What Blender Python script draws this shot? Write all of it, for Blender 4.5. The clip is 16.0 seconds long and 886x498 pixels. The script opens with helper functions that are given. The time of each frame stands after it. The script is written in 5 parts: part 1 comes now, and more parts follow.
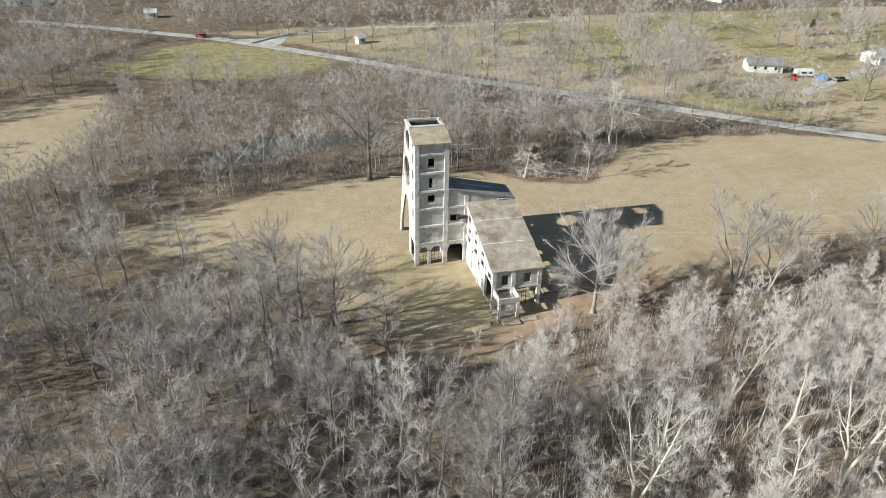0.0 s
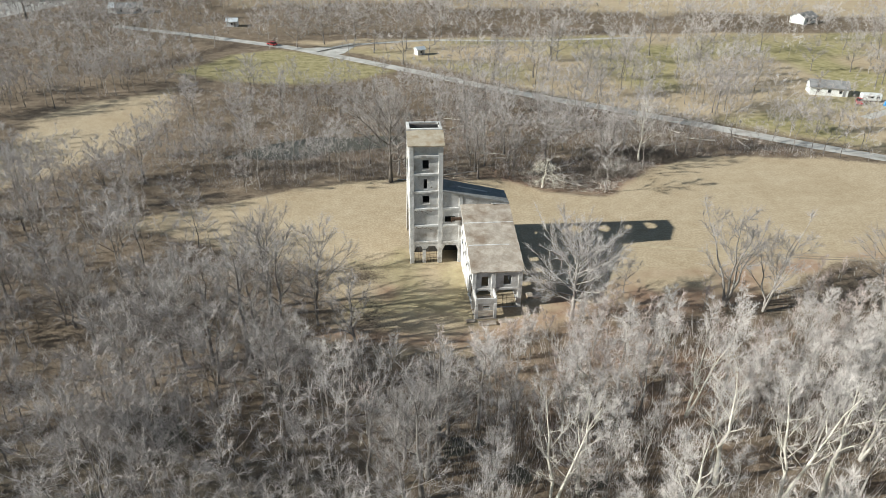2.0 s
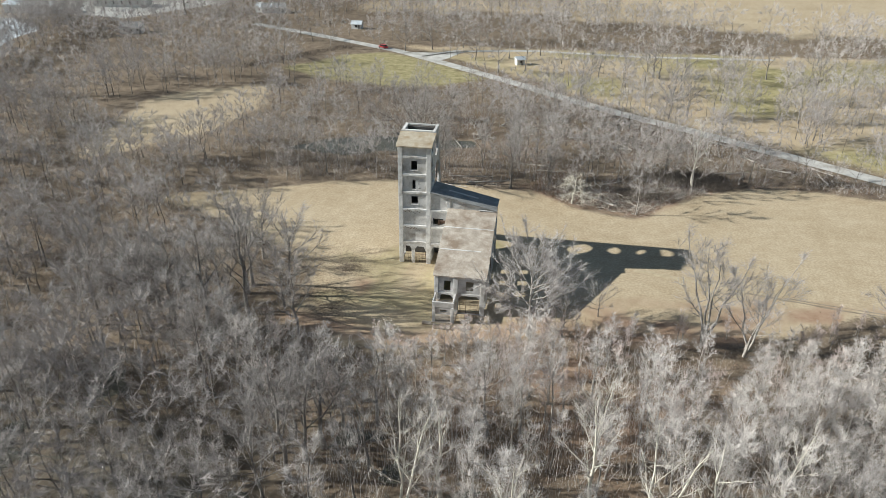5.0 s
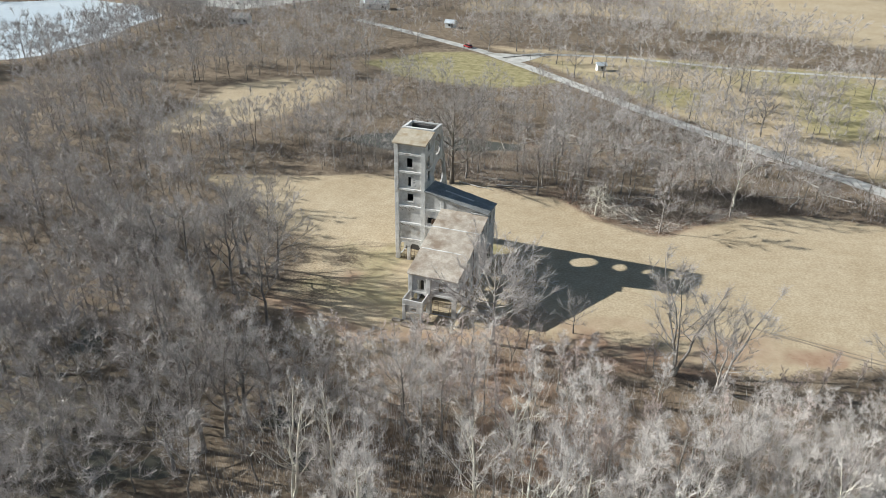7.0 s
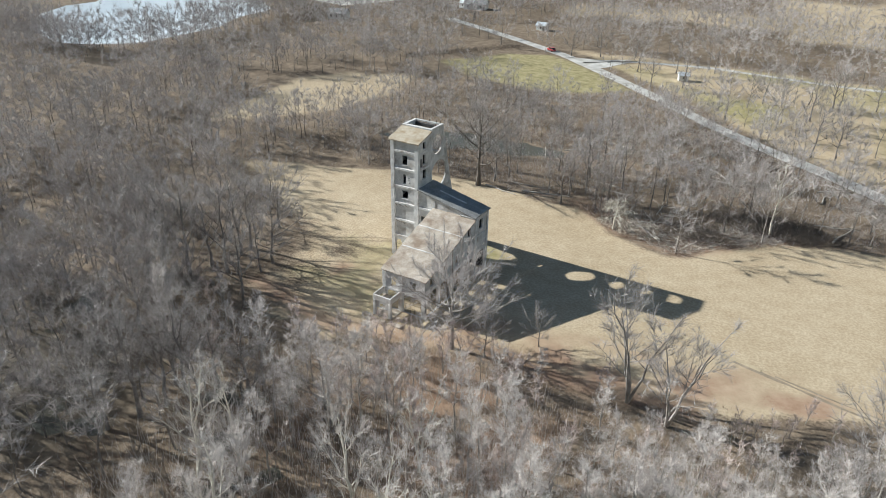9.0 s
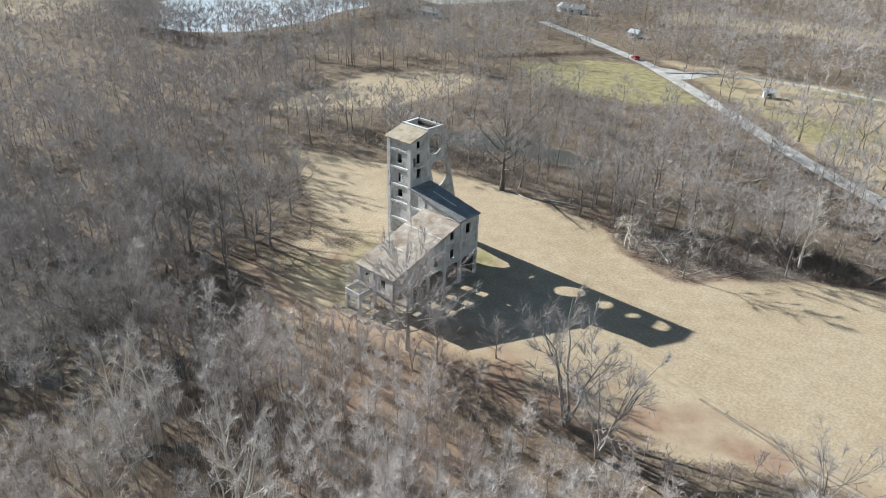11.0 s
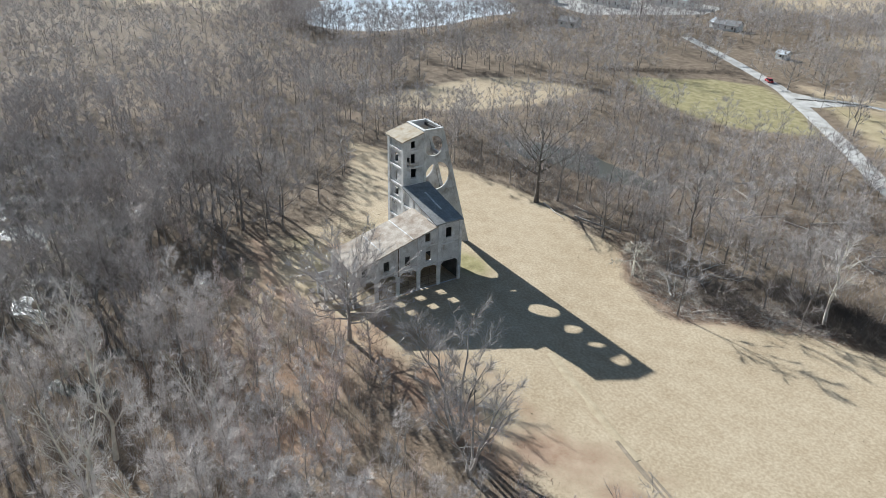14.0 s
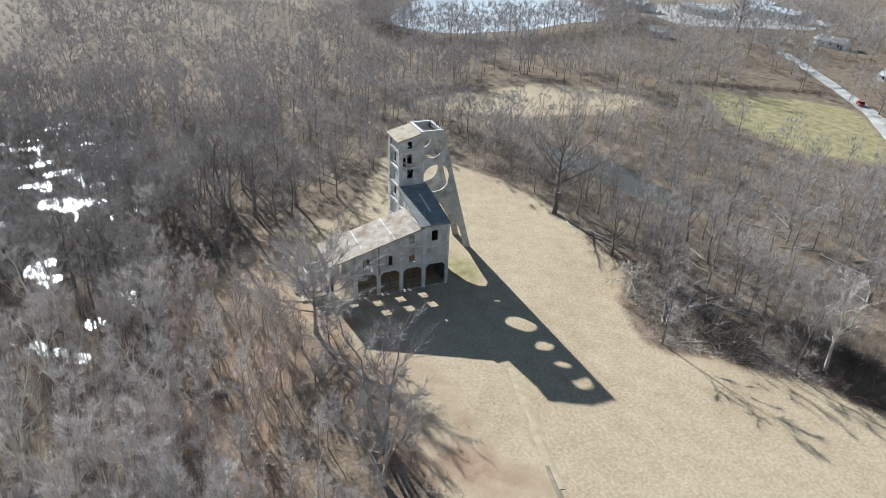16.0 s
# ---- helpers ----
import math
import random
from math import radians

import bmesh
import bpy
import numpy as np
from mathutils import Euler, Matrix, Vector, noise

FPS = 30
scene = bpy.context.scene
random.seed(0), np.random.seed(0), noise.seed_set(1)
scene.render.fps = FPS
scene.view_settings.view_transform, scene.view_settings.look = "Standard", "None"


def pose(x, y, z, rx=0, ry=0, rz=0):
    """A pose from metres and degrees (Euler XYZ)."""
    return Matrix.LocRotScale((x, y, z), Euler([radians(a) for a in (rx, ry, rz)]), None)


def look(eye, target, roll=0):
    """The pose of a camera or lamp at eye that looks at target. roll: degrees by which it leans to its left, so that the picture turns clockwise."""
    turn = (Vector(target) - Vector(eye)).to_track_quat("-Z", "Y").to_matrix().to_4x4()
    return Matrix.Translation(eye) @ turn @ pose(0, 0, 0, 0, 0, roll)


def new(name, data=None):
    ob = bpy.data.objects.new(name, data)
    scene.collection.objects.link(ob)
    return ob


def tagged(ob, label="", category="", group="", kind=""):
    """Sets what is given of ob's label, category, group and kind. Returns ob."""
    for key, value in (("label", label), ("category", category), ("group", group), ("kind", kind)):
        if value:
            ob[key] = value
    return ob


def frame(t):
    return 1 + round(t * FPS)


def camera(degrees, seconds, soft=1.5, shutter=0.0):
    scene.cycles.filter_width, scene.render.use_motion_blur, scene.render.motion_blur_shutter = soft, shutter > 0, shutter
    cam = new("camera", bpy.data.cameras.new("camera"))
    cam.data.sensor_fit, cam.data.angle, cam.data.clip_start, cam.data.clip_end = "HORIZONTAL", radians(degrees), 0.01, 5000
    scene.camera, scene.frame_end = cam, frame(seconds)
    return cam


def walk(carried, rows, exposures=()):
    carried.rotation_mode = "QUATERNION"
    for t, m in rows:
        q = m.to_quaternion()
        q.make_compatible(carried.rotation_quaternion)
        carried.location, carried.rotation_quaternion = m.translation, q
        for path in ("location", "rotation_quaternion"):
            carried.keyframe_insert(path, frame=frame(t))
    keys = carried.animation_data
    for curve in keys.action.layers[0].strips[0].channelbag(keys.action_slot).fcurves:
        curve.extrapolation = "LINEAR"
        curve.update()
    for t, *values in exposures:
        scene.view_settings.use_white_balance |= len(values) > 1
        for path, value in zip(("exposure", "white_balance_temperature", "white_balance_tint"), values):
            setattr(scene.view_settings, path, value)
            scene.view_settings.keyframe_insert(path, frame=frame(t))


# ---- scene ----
cam = camera(65.0, 16.0, soft=0.8)
PATH = [
    (0, (-21.51, -107.253, 65.136), (-21.09, -105.562, 64.155), 1.1),
    (0.5, (-17.773, -109.283, 65.069), (-17.408, -107.575, 64.094), 1.3),
    (1, (-13.891, -111.261, 64.958), (-13.587, -109.536, 63.993), 1.2),
    (1.5, (-9.771, -113.076, 64.812), (-9.529, -111.335, 63.858), 0.9),
    (2, (-5.465, -114.701, 64.645), (-5.288, -112.947, 63.701), 0.8),
    (2.5, (-0.922, -116.105, 64.478), (-0.81, -114.341, 63.543), 0.8),
    (3, (3.919, -117.149, 64.337), (3.961, -115.378, 63.409), 0.7),
    (3.5, (9.067, -117.584, 64.236), (9.035, -115.811, 63.312), 0.6),
    (4, (14.468, -117.212, 64.181), (14.362, -115.441, 63.258), 0.7),
    (6.5, (42.539, -110.796, 64.037), (42.03, -109.097, 63.113), 1.0),
    (7, (48.178, -109.011, 64.027), (47.587, -107.339, 63.102), 1.1),
    (7.5, (53.733, -106.82, 64.015), (53.064, -105.178, 63.09), 1.1),
    (8, (59.112, -104.36, 64.011), (58.367, -102.751, 63.086), 1.3),
    (8.5, (64.23, -101.651, 64.02), (63.411, -100.08, 63.093), 1.4),
    (9, (69.023, -98.597, 64.04), (68.13, -97.067, 63.112), 1.3),
    (11.5, (91.247, -80.569, 64.194), (90.029, -79.284, 63.263), 1.8),
    (12, (95.46, -76.713, 64.222), (94.181, -75.486, 63.294), 1.7),
    (12.5, (99.423, -72.578, 64.253), (98.09, -71.41, 63.327), 1.7),
    (13, (103.053, -68.163, 64.278), (101.666, -67.059, 63.352), 1.6),
    (13.5, (106.354, -63.544, 64.296), (104.916, -62.505, 63.372), 2.0),
    (14, (109.38, -58.908, 64.329), (107.9, -57.934, 63.403), 1.8),
    (14.5, (112.113, -54.298, 64.361), (110.59, -53.387, 63.437), 2.1),
    (15, (114.454, -49.659, 64.394), (112.895, -48.812, 63.47), 2.3),
    (15.5, (116.378, -44.935, 64.419), (114.786, -44.152, 63.496), 2.4),
    (16, (117.976, -40.096, 64.428), (116.355, -39.38, 63.501), 2.4),
]
walk(cam, [(t, look(eye, target, roll)) for t, eye, target, roll in PATH],
     exposures=[(0, 0.62, 6270, 4), (4, 0.70, 6220, 4.5), (9, 0.85, 6060, 5.5), (16, 0.92, 5800, 6.5)])

# ---- world, sun ----
SUN_FROM = Vector((-0.991, -0.133, 0.0)).normalized()
SUN_ELEV = radians(26.3)
world = bpy.data.worlds.new("world")
scene.world = world
world.use_nodes = True
wn = world.node_tree.nodes
sky = wn.new("ShaderNodeTexSky")
sky.sky_type, sky.sun_disc = "NISHITA", False
sky.sun_elevation = SUN_ELEV
sky.sun_rotation = math.atan2(SUN_FROM.x, SUN_FROM.y)
sky.air_density, sky.dust_density, sky.ozone_density = 1.3, 0.6, 2.0
world.node_tree.links.new(sky.outputs[0], wn["Background"].inputs[0])
wn["Background"].inputs[1].default_value = 0.043
sun = new("sun", bpy.data.lights.new("sun", "SUN"))
sun.data.energy, sun.data.angle, sun.data.color = 5.0, radians(0.5), (1.0, 0.965, 0.91)
to_sun = SUN_FROM * math.cos(SUN_ELEV) + Vector((0, 0, math.sin(SUN_ELEV)))
sun.matrix_world = look(to_sun * 400, (0, 0, 0))


# ---- materials ----
def material(name, colours, coarse=0.3, fine=4.0, rough=0.9, bump=0.3, per_piece=0.0, spec=0.3, stain=None, stain_scale=0.15, metallic=0.0):
    """A surface with variation at two scales; colours: dark, light. stain: a third colour in patches."""
    m = bpy.data.materials.new(name)
    m.use_nodes = True
    n, l = m.node_tree.nodes, m.node_tree.links
    p = n["Principled BSDF"]
    geo = n.new("ShaderNodeNewGeometry")
    a, b = n.new("ShaderNodeTexNoise"), n.new("ShaderNodeTexNoise")
    a.inputs["Scale"].default_value, a.inputs["Detail"].default_value = coarse, 6
    b.inputs["Scale"].default_value, b.inputs["Detail"].default_value = fine, 5
    l.new(geo.outputs["Position"], a.inputs["Vector"])
    l.new(geo.outputs["Position"], b.inputs["Vector"])
    add = n.new("ShaderNodeMath")
    add.operation = "MULTIPLY_ADD"
    l.new(a.outputs["Fac"], add.inputs[0])
    add.inputs[1].default_value = 0.6
    half = n.new("ShaderNodeMath")
    half.operation = "MULTIPLY"
    l.new(b.outputs["Fac"], half.inputs[0])
    half.inputs[1].default_value = 0.4
    l.new(half.outputs[0], add.inputs[2])
    ramp = n.new("ShaderNodeValToRGB")
    ramp.color_ramp.elements[0].position, ramp.color_ramp.elements[1].position = 0.36, 0.64
    ramp.color_ramp.elements[0].color = (*colours[0], 1)
    ramp.color_ramp.elements[1].color = (*colours[1], 1)
    l.new(add.outputs[0], ramp.inputs["Fac"])
    out = ramp.outputs["Color"]
    if stain:
        s = n.new("ShaderNodeTexNoise")
        s.inputs["Scale"].default_value, s.inputs["Detail"].default_value = stain_scale, 8
        s.inputs["Roughness"].default_value = 0.65
        l.new(geo.outputs["Position"], s.inputs["Vector"])
        sr = n.new("ShaderNodeValToRGB")
        sr.color_ramp.elements[0].position, sr.color_ramp.elements[1].position = 0.5, 0.68
        l.new(s.outputs["Fac"], sr.inputs["Fac"])
        mix = n.new("ShaderNodeMix")
        mix.data_type = "RGBA"
        l.new(sr.outputs["Color"], mix.inputs["Factor"])
        l.new(out, mix.inputs["A"])
        mix.inputs["B"].default_value = (*stain, 1)
        out = mix.outputs["Result"]
    if per_piece:
        info = n.new("ShaderNodeObjectInfo")
        r = n.new("ShaderNodeMath")
        r.operation = "ADD"
        l.new(info.outputs["Random"], r.inputs[0])
        l.new(geo.outputs["Random Per Island"], r.inputs[1])
        v = n.new("ShaderNodeMapRange")
        v.inputs["From Max"].default_value = 2.0
        v.inputs["To Min"].default_value, v.inputs["To Max"].default_value = 1 - per_piece, 1 + per_piece
        l.new(r.outputs[0], v.inputs["Value"])
        hsv = n.new("ShaderNodeHueSaturation")
        l.new(v.outputs["Result"], hsv.inputs["Value"])
        l.new(out, hsv.inputs["Color"])
        out = hsv.outputs["Color"]
    l.new(out, p.inputs["Base Color"])
    p.inputs["Roughness"].default_value = rough
    p.inputs["Metallic"].default_value = metallic
    p.inputs["Specular IOR Level"].default_value = spec
    if bump:
        bp = n.new("ShaderNodeBump")
        bp.inputs["Strength"].default_value, bp.inputs["Distance"].default_value = bump, 0.05
        l.new(b.outputs["Fac"], bp.inputs["Height"])
        l.new(bp.outputs["Normal"], p.inputs["Normal"])
    return m


CONCRETE = material("weathered_concrete", ((0.44, 0.425, 0.405), (0.69, 0.67, 0.645)), 0.5, 6.0, 0.9, 0.25, stain=(0.34, 0.305, 0.265), stain_scale=0.45)
TRIM = material("whitewashed_concrete", ((0.50, 0.485, 0.465), (0.74, 0.72, 0.69)), 0.7, 8.0, 0.9, 0.25, stain=(0.36, 0.33, 0.30), stain_scale=0.6)
ROOF = material("roof_slab_concrete", ((0.30, 0.25, 0.20), (0.52, 0.455, 0.38)), 0.7, 5.0, 0.95, 0.4, stain=(0.25, 0.19, 0.14), stain_scale=0.3)
# Darker than the other roof slab: the tower's cast shade is in this colour.
SHADED_ROOF = material("shaded_roof_slab", ((0.20, 0.195, 0.19), (0.36, 0.35, 0.33)), 0.4, 3.0, 0.9, 0.3, stain=(0.21, 0.20, 0.185), stain_scale=0.5)
TANROOF = material("tan_stained_slab", ((0.34, 0.28, 0.20), (0.48, 0.42, 0.33)), 0.6, 4.0, 0.95, 0.4, stain=(0.30, 0.22, 0.13), stain_scale=0.5)
# Near-black concrete: the shade inside the building is put into the colour.
INTERIOR_SHADE = material("interior_shade_concrete", ((0.05, 0.048, 0.045), (0.13, 0.125, 0.12)), 0.6, 6.0, 0.95, 0.3)
RUST = material("rusty_steel", ((0.05, 0.032, 0.022), (0.13, 0.08, 0.052)), 1.5, 12.0, 0.8, 0.3)
BARK = material("grey_bark", ((0.22, 0.195, 0.17), (0.42, 0.385, 0.35)), 0.8, 9.0, 0.95, 0.6, per_piece=0.25)
WOODBARK = material("brown_grey_bark", ((0.13, 0.113, 0.098), (0.29, 0.26, 0.235)), 0.8, 9.0, 0.95, 0.4, per_piece=0.3)
DARKBARK = material("dark_oak_bark", ((0.09, 0.078, 0.065), (0.20, 0.175, 0.15)), 0.8, 9.0, 0.95, 0.6)
TWIG = material("grey_brown_twigs", ((0.45, 0.40, 0.365), (0.71, 0.655, 0.615)), 0.06, 3.0, 0.5, 0.0, per_piece=0.3, spec=0.6)
WOODTWIG = material("brown_grey_twigs", ((0.29, 0.257, 0.238), (0.51, 0.466, 0.44)), 0.05, 3.0, 0.6, 0.0, per_piece=0.35, spec=0.45)
REDTWIG = material("reddish_sapling_twigs", ((0.46, 0.365, 0.325), (0.70, 0.60, 0.55)), 0.1, 3.0, 0.9, 0.0, per_piece=0.3)
DARKTWIG = material("dark_twigs", ((0.10, 0.08, 0.065), (0.22, 0.18, 0.148)), 0.1, 3.0, 0.9, 0.0, per_piece=0.3)
PALE = material("pale_sycamore_bark", ((0.42, 0.38, 0.31), (0.70, 0.66, 0.57)), 0.9, 7.0, 0.9, 0.3, per_piece=0.15)
DEAD = material("bleached_dead_wood", ((0.36, 0.32, 0.28), (0.56, 0.52, 0.46)), 1.2, 9.0, 0.9, 0.3, per_piece=0.25)
GRAVEL = material("pale_gravel", ((0.38, 0.36, 0.33), (0.56, 0.54, 0.50)), 0.25, 5.0, 0.95, 0.5, stain=(0.30, 0.28, 0.24), stain_scale=0.2)
WHITE = material("white_siding", ((0.62, 0.62, 0.60), (0.80, 0.80, 0.78)), 0.5, 5.0, 0.7, 0.1)
SHINGLE = material("grey_shingles", ((0.16, 0.16, 0.16), (0.30, 0.29, 0.28)), 0.6, 7.0, 0.9, 0.3)
TIN = material("pale_metal_roof", ((0.50, 0.53, 0.55), (0.70, 0.73, 0.75)), 0.3, 3.0, 0.45, 0.1, metallic=0.2)
REDPAINT = material("red_paint", ((0.42, 0.015, 0.02), (0.55, 0.03, 0.035)), 0.8, 8.0, 0.3, 0.0, spec=0.5)
BLUETARP = material("blue_tarp", ((0.03, 0.16, 0.38), (0.06, 0.28, 0.55)), 1.5, 9.0, 0.5, 0.3)
GLASS = material("dark_glass", ((0.015, 0.017, 0.02), (0.03, 0.032, 0.035)), 0.5, 5.0, 0.08, 0.0, spec=0.5)
RUBBER = material("black_rubber", ((0.015, 0.015, 0.015), (0.03, 0.03, 0.03)), 1.0, 8.0, 0.85, 0.0)
EVERGREEN = material("yellow_green_needles", ((0.10, 0.12, 0.03), (0.24, 0.25, 0.06)), 0.8, 6.0, 0.9, 0.0, per_piece=0.3)
DRYGRASS = material("dry_grass_blades", ((0.25, 0.19, 0.12), (0.48, 0.38, 0.22)), 0.2, 3.0, 0.95, 0.0, per_piece=0.3)
REDBRUSH = material("reddish_brambles", ((0.20, 0.115, 0.085), (0.40, 0.265, 0.205)), 0.2, 3.0, 0.95, 0.0, per_piece=0.3)


def water_material():
    m = bpy.data.materials.new("still_water")
    m.use_nodes = True
    n, l = m.node_tree.nodes, m.node_tree.links
    p = n["Principled BSDF"]
    p.inputs["Base Color"].default_value = (0.085, 0.08, 0.062, 1)
    p.inputs["Roughness"].default_value = 0.16
    p.inputs["IOR"].default_value = 1.33
    geo = n.new("ShaderNodeNewGeometry")
    a = n.new("ShaderNodeTexNoise")
    a.inputs["Scale"].default_value, a.inputs["Detail"].default_value = 3.0, 5
    l.new(geo.outputs["Position"], a.inputs["Vector"])
    b = n.new("ShaderNodeBump")
    b.inputs["Strength"].default_value, b.inputs["Distance"].default_value = 0.25, 0.08
    l.new(a.outputs["Fac"], b.inputs["Height"])
    l.new(b.outputs["Normal"], p.inputs["Normal"])
    return m


WATER = water_material()
# Whitish base colour holds the glare of the sky on the lake.
LAKE_GLARE = material("pale_lake_glare", ((0.50, 0.55, 0.59), (0.68, 0.72, 0.75)), 0.02, 0.4, 0.3, 0.05, spec=0.5)
SOIL = material("dark_wet_soil", ((0.20, 0.16, 0.11), (0.34, 0.275, 0.20)), 0.8, 6.0, 0.95, 0.4)
PATHSOIL = material("pale_trodden_soil", ((0.36, 0.285, 0.18), (0.49, 0.40, 0.27)), 0.8, 6.0, 0.95, 0.4)


def ground_material():
    m = bpy.data.materials.new("ground_cover")
    m.use_nodes = True
    n, l = m.node_tree.nodes, m.node_tree.links
    p = n["Principled BSDF"]
    p.inputs["Roughness"].default_value = 0.97
    p.inputs["Specular IOR Level"].default_value = 0.1
    geo = n.new("ShaderNodeNewGeometry")

    def noise_at(scale, detail=6, rough=0.55):
        a = n.new("ShaderNodeTexNoise")
        a.inputs["Scale"].default_value, a.inputs["Detail"].default_value = scale, detail
        a.inputs["Roughness"].default_value = rough
        l.new(geo.outputs["Position"], a.inputs["Vector"])
        return a.outputs["Fac"]

    def ramp(fac, *stops):
        r = n.new("ShaderNodeValToRGB")
        while len(r.color_ramp.elements) < len(stops):
            r.color_ramp.elements.new(0.5)
        for e, (at, c) in zip(r.color_ramp.elements, stops):
            e.position, e.color = at, (*c, 1)
        l.new(fac, r.inputs["Fac"])
        return r.outputs["Color"]

    def mix(fac, a, b, kind="MIX"):
        x = n.new("ShaderNodeMix")
        x.data_type, x.blend_type = "RGBA", kind
        if isinstance(fac, float):
            x.inputs["Factor"].default_value = fac
        else:
            l.new(fac, x.inputs["Factor"])
        l.new(a, x.inputs["A"])
        l.new(b, x.inputs["B"])
        return x.outputs["Result"]

    patches, medium, fine, speck = noise_at(0.045, 5), noise_at(0.35, 6, 0.65), noise_at(2.2, 6, 0.7), noise_at(9.0, 3, 0.7)
    litter = ramp(medium, (0.32, (0.09, 0.066, 0.048)), (0.5, (0.19, 0.145, 0.105)), (0.68, (0.33, 0.262, 0.19)))
    litter = mix(0.45, litter, ramp(fine, (0.38, (0.07, 0.052, 0.036)), (0.64, (0.32, 0.25, 0.175))))
    lawn = ramp(patches, (0.35, (0.35, 0.27, 0.165)), (0.5, (0.45, 0.36, 0.238)), (0.66, (0.51, 0.42, 0.292)))
    lawn = mix(0.45, lawn, ramp(medium, (0.34, (0.32, 0.23, 0.14)), (0.66, (0.55, 0.45, 0.316))))
    lawn = mix(0.36, lawn, ramp(fine, (0.40, (0.25, 0.19, 0.12)), (0.60, (0.60, 0.495, 0.35))))
    flecks = n.new("ShaderNodeMapRange")
    flecks.inputs["From Min"].default_value, flecks.inputs["From Max"].default_value = 0.55, 0.68
    flecks.inputs["To Max"].default_value = 0.7
    l.new(noise_at(2.4, 5, 0.8), flecks.inputs["Value"])
    lawn = mix(flecks.outputs["Result"], lawn, ramp(patches, (0.3, (0.30, 0.20, 0.11)), (0.7, (0.36, 0.27, 0.17))))
    green = ramp(medium, (0.3, (0.20, 0.175, 0.085)), (0.5, (0.32, 0.28, 0.14)), (0.72, (0.44, 0.385, 0.225)))
    earth = ramp(medium, (0.3, (0.27, 0.17, 0.11)), (0.7, (0.42, 0.30, 0.21)))
    att = n.new("ShaderNodeAttribute")
    att.attribute_name = "cover"
    sep = n.new("ShaderNodeSeparateColor")
    l.new(att.outputs["Color"], sep.inputs["Color"])

    def edged(value):
        """An uneven border: the share of a cover, broken by noise."""
        a = n.new("ShaderNodeMath")
        a.operation = "ADD"
        l.new(value, a.inputs[0])
        l.new(fine, a.inputs[1])
        r = n.new("ShaderNodeMapRange")
        r.inputs["From Min"].default_value, r.inputs["From Max"].default_value = 0.78, 1.25
        l.new(a.outputs[0], r.inputs["Value"])
        return r.outputs["Result"]

    damp = ramp(medium, (0.3, (0.05, 0.042, 0.032)), (0.5, (0.10, 0.085, 0.065)), (0.72, (0.19, 0.16, 0.12)))
    litter = mix(edged(att.outputs["Alpha"]), litter, damp)
    c = mix(edged(sep.outputs["Red"]), litter, lawn)
    c = mix(edged(sep.outputs["Green"]), c, green)
    c = mix(edged(sep.outputs["Blue"]), c, earth)
    l.new(c, p.inputs["Base Color"])
    b = n.new("ShaderNodeBump")
    b.inputs["Strength"].default_value, b.inputs["Distance"].default_value = 0.3, 0.12
    l.new(fine, b.inputs["Height"])
    b2 = n.new("ShaderNodeBump")
    b2.inputs["Strength"].default_value, b2.inputs["Distance"].default_value = 0.2, 0.05
    l.new(speck, b2.inputs["Height"])
    l.new(b.outputs["Normal"], b2.inputs["Normal"])
    l.new(b2.outputs["Normal"], p.inputs["Normal"])
    return m


GROUND = ground_material()

# ---- the plan ----
CLEARING = [(-62, 20), (-50, 27), (-40, 31), (-22, 39), (-4, 42), (14, 39), (23, 40), (33, 33), (48, 29), (57, 39), (66, 46), (76, 50), (90, 52),
            (115, 48), (138, 38), (175, 12), (175, -20), (120, -8), (98, -5), (80, -6), (66, -13), (50, -17), (35, -18), (22, -22), (12, -26),
            (-2, -29), (-15, -26), (-17, -13), (-28, 2), (-42, 12)]
NORTH_FIELD = [(-80, 150), (-62, 178), (-45, 188), (-20, 171), (4, 148), (-8, 136), (-30, 128), (-60, 134)]
WEST_FIELD = [(-108, 92), (-98, 112), (-74, 126), (-66, 100), (-68, 74), (-78, 56), (-94, 40), (-102, 60)]
EAST_LAWN = [(20, 150), (50, 116), (100, 78), (150, 40), (240, -10), (330, 120), (320, 215), (150, 216), (100, 212), (60, 208), (-10, 207), (-40, 200), (-20, 182)]
FAR_FIELD = [(20, 372), (70, 345), (108, 284), (180, 270), (330, 240), (420, 330), (300, 460), (100, 480), (10, 430)]
WET = [(-75, -38), (-40, -36), (-14, -42), (8, -44), (24, -47), (28, -56), (16, -68), (-14, -80), (-50, -90), (-95, -80), (-110, -60)]
POND = [(-44, 60), (-30, 58), (-18, 62), (-4, 65), (7, 71), (5, 75), (-10, 74), (-24, 74), (-36, 69)]
LAKE = [(-221, 80), (-209, 108), (-212, 150), (-222, 190), (-245, 225), (-320, 235), (-345, 190), (-300, 120), (-262, 92)]
ROAD = [(-128, 240), (-100, 225), (-69, 207), (-41, 190), (-16, 169), (10, 146), (33, 124), (51, 109), (68, 97), (89, 80), (106, 66), (122, 53), (140, 40), (172, 16), (230, -22)]
SPUR = [(-29, 181), (-14, 195), (17, 203), (65, 200), (120, 206)]
CAR = (-49, 194.5)
LANE = [(146, 82), (165, 92), (190, 104), (240, 118)]


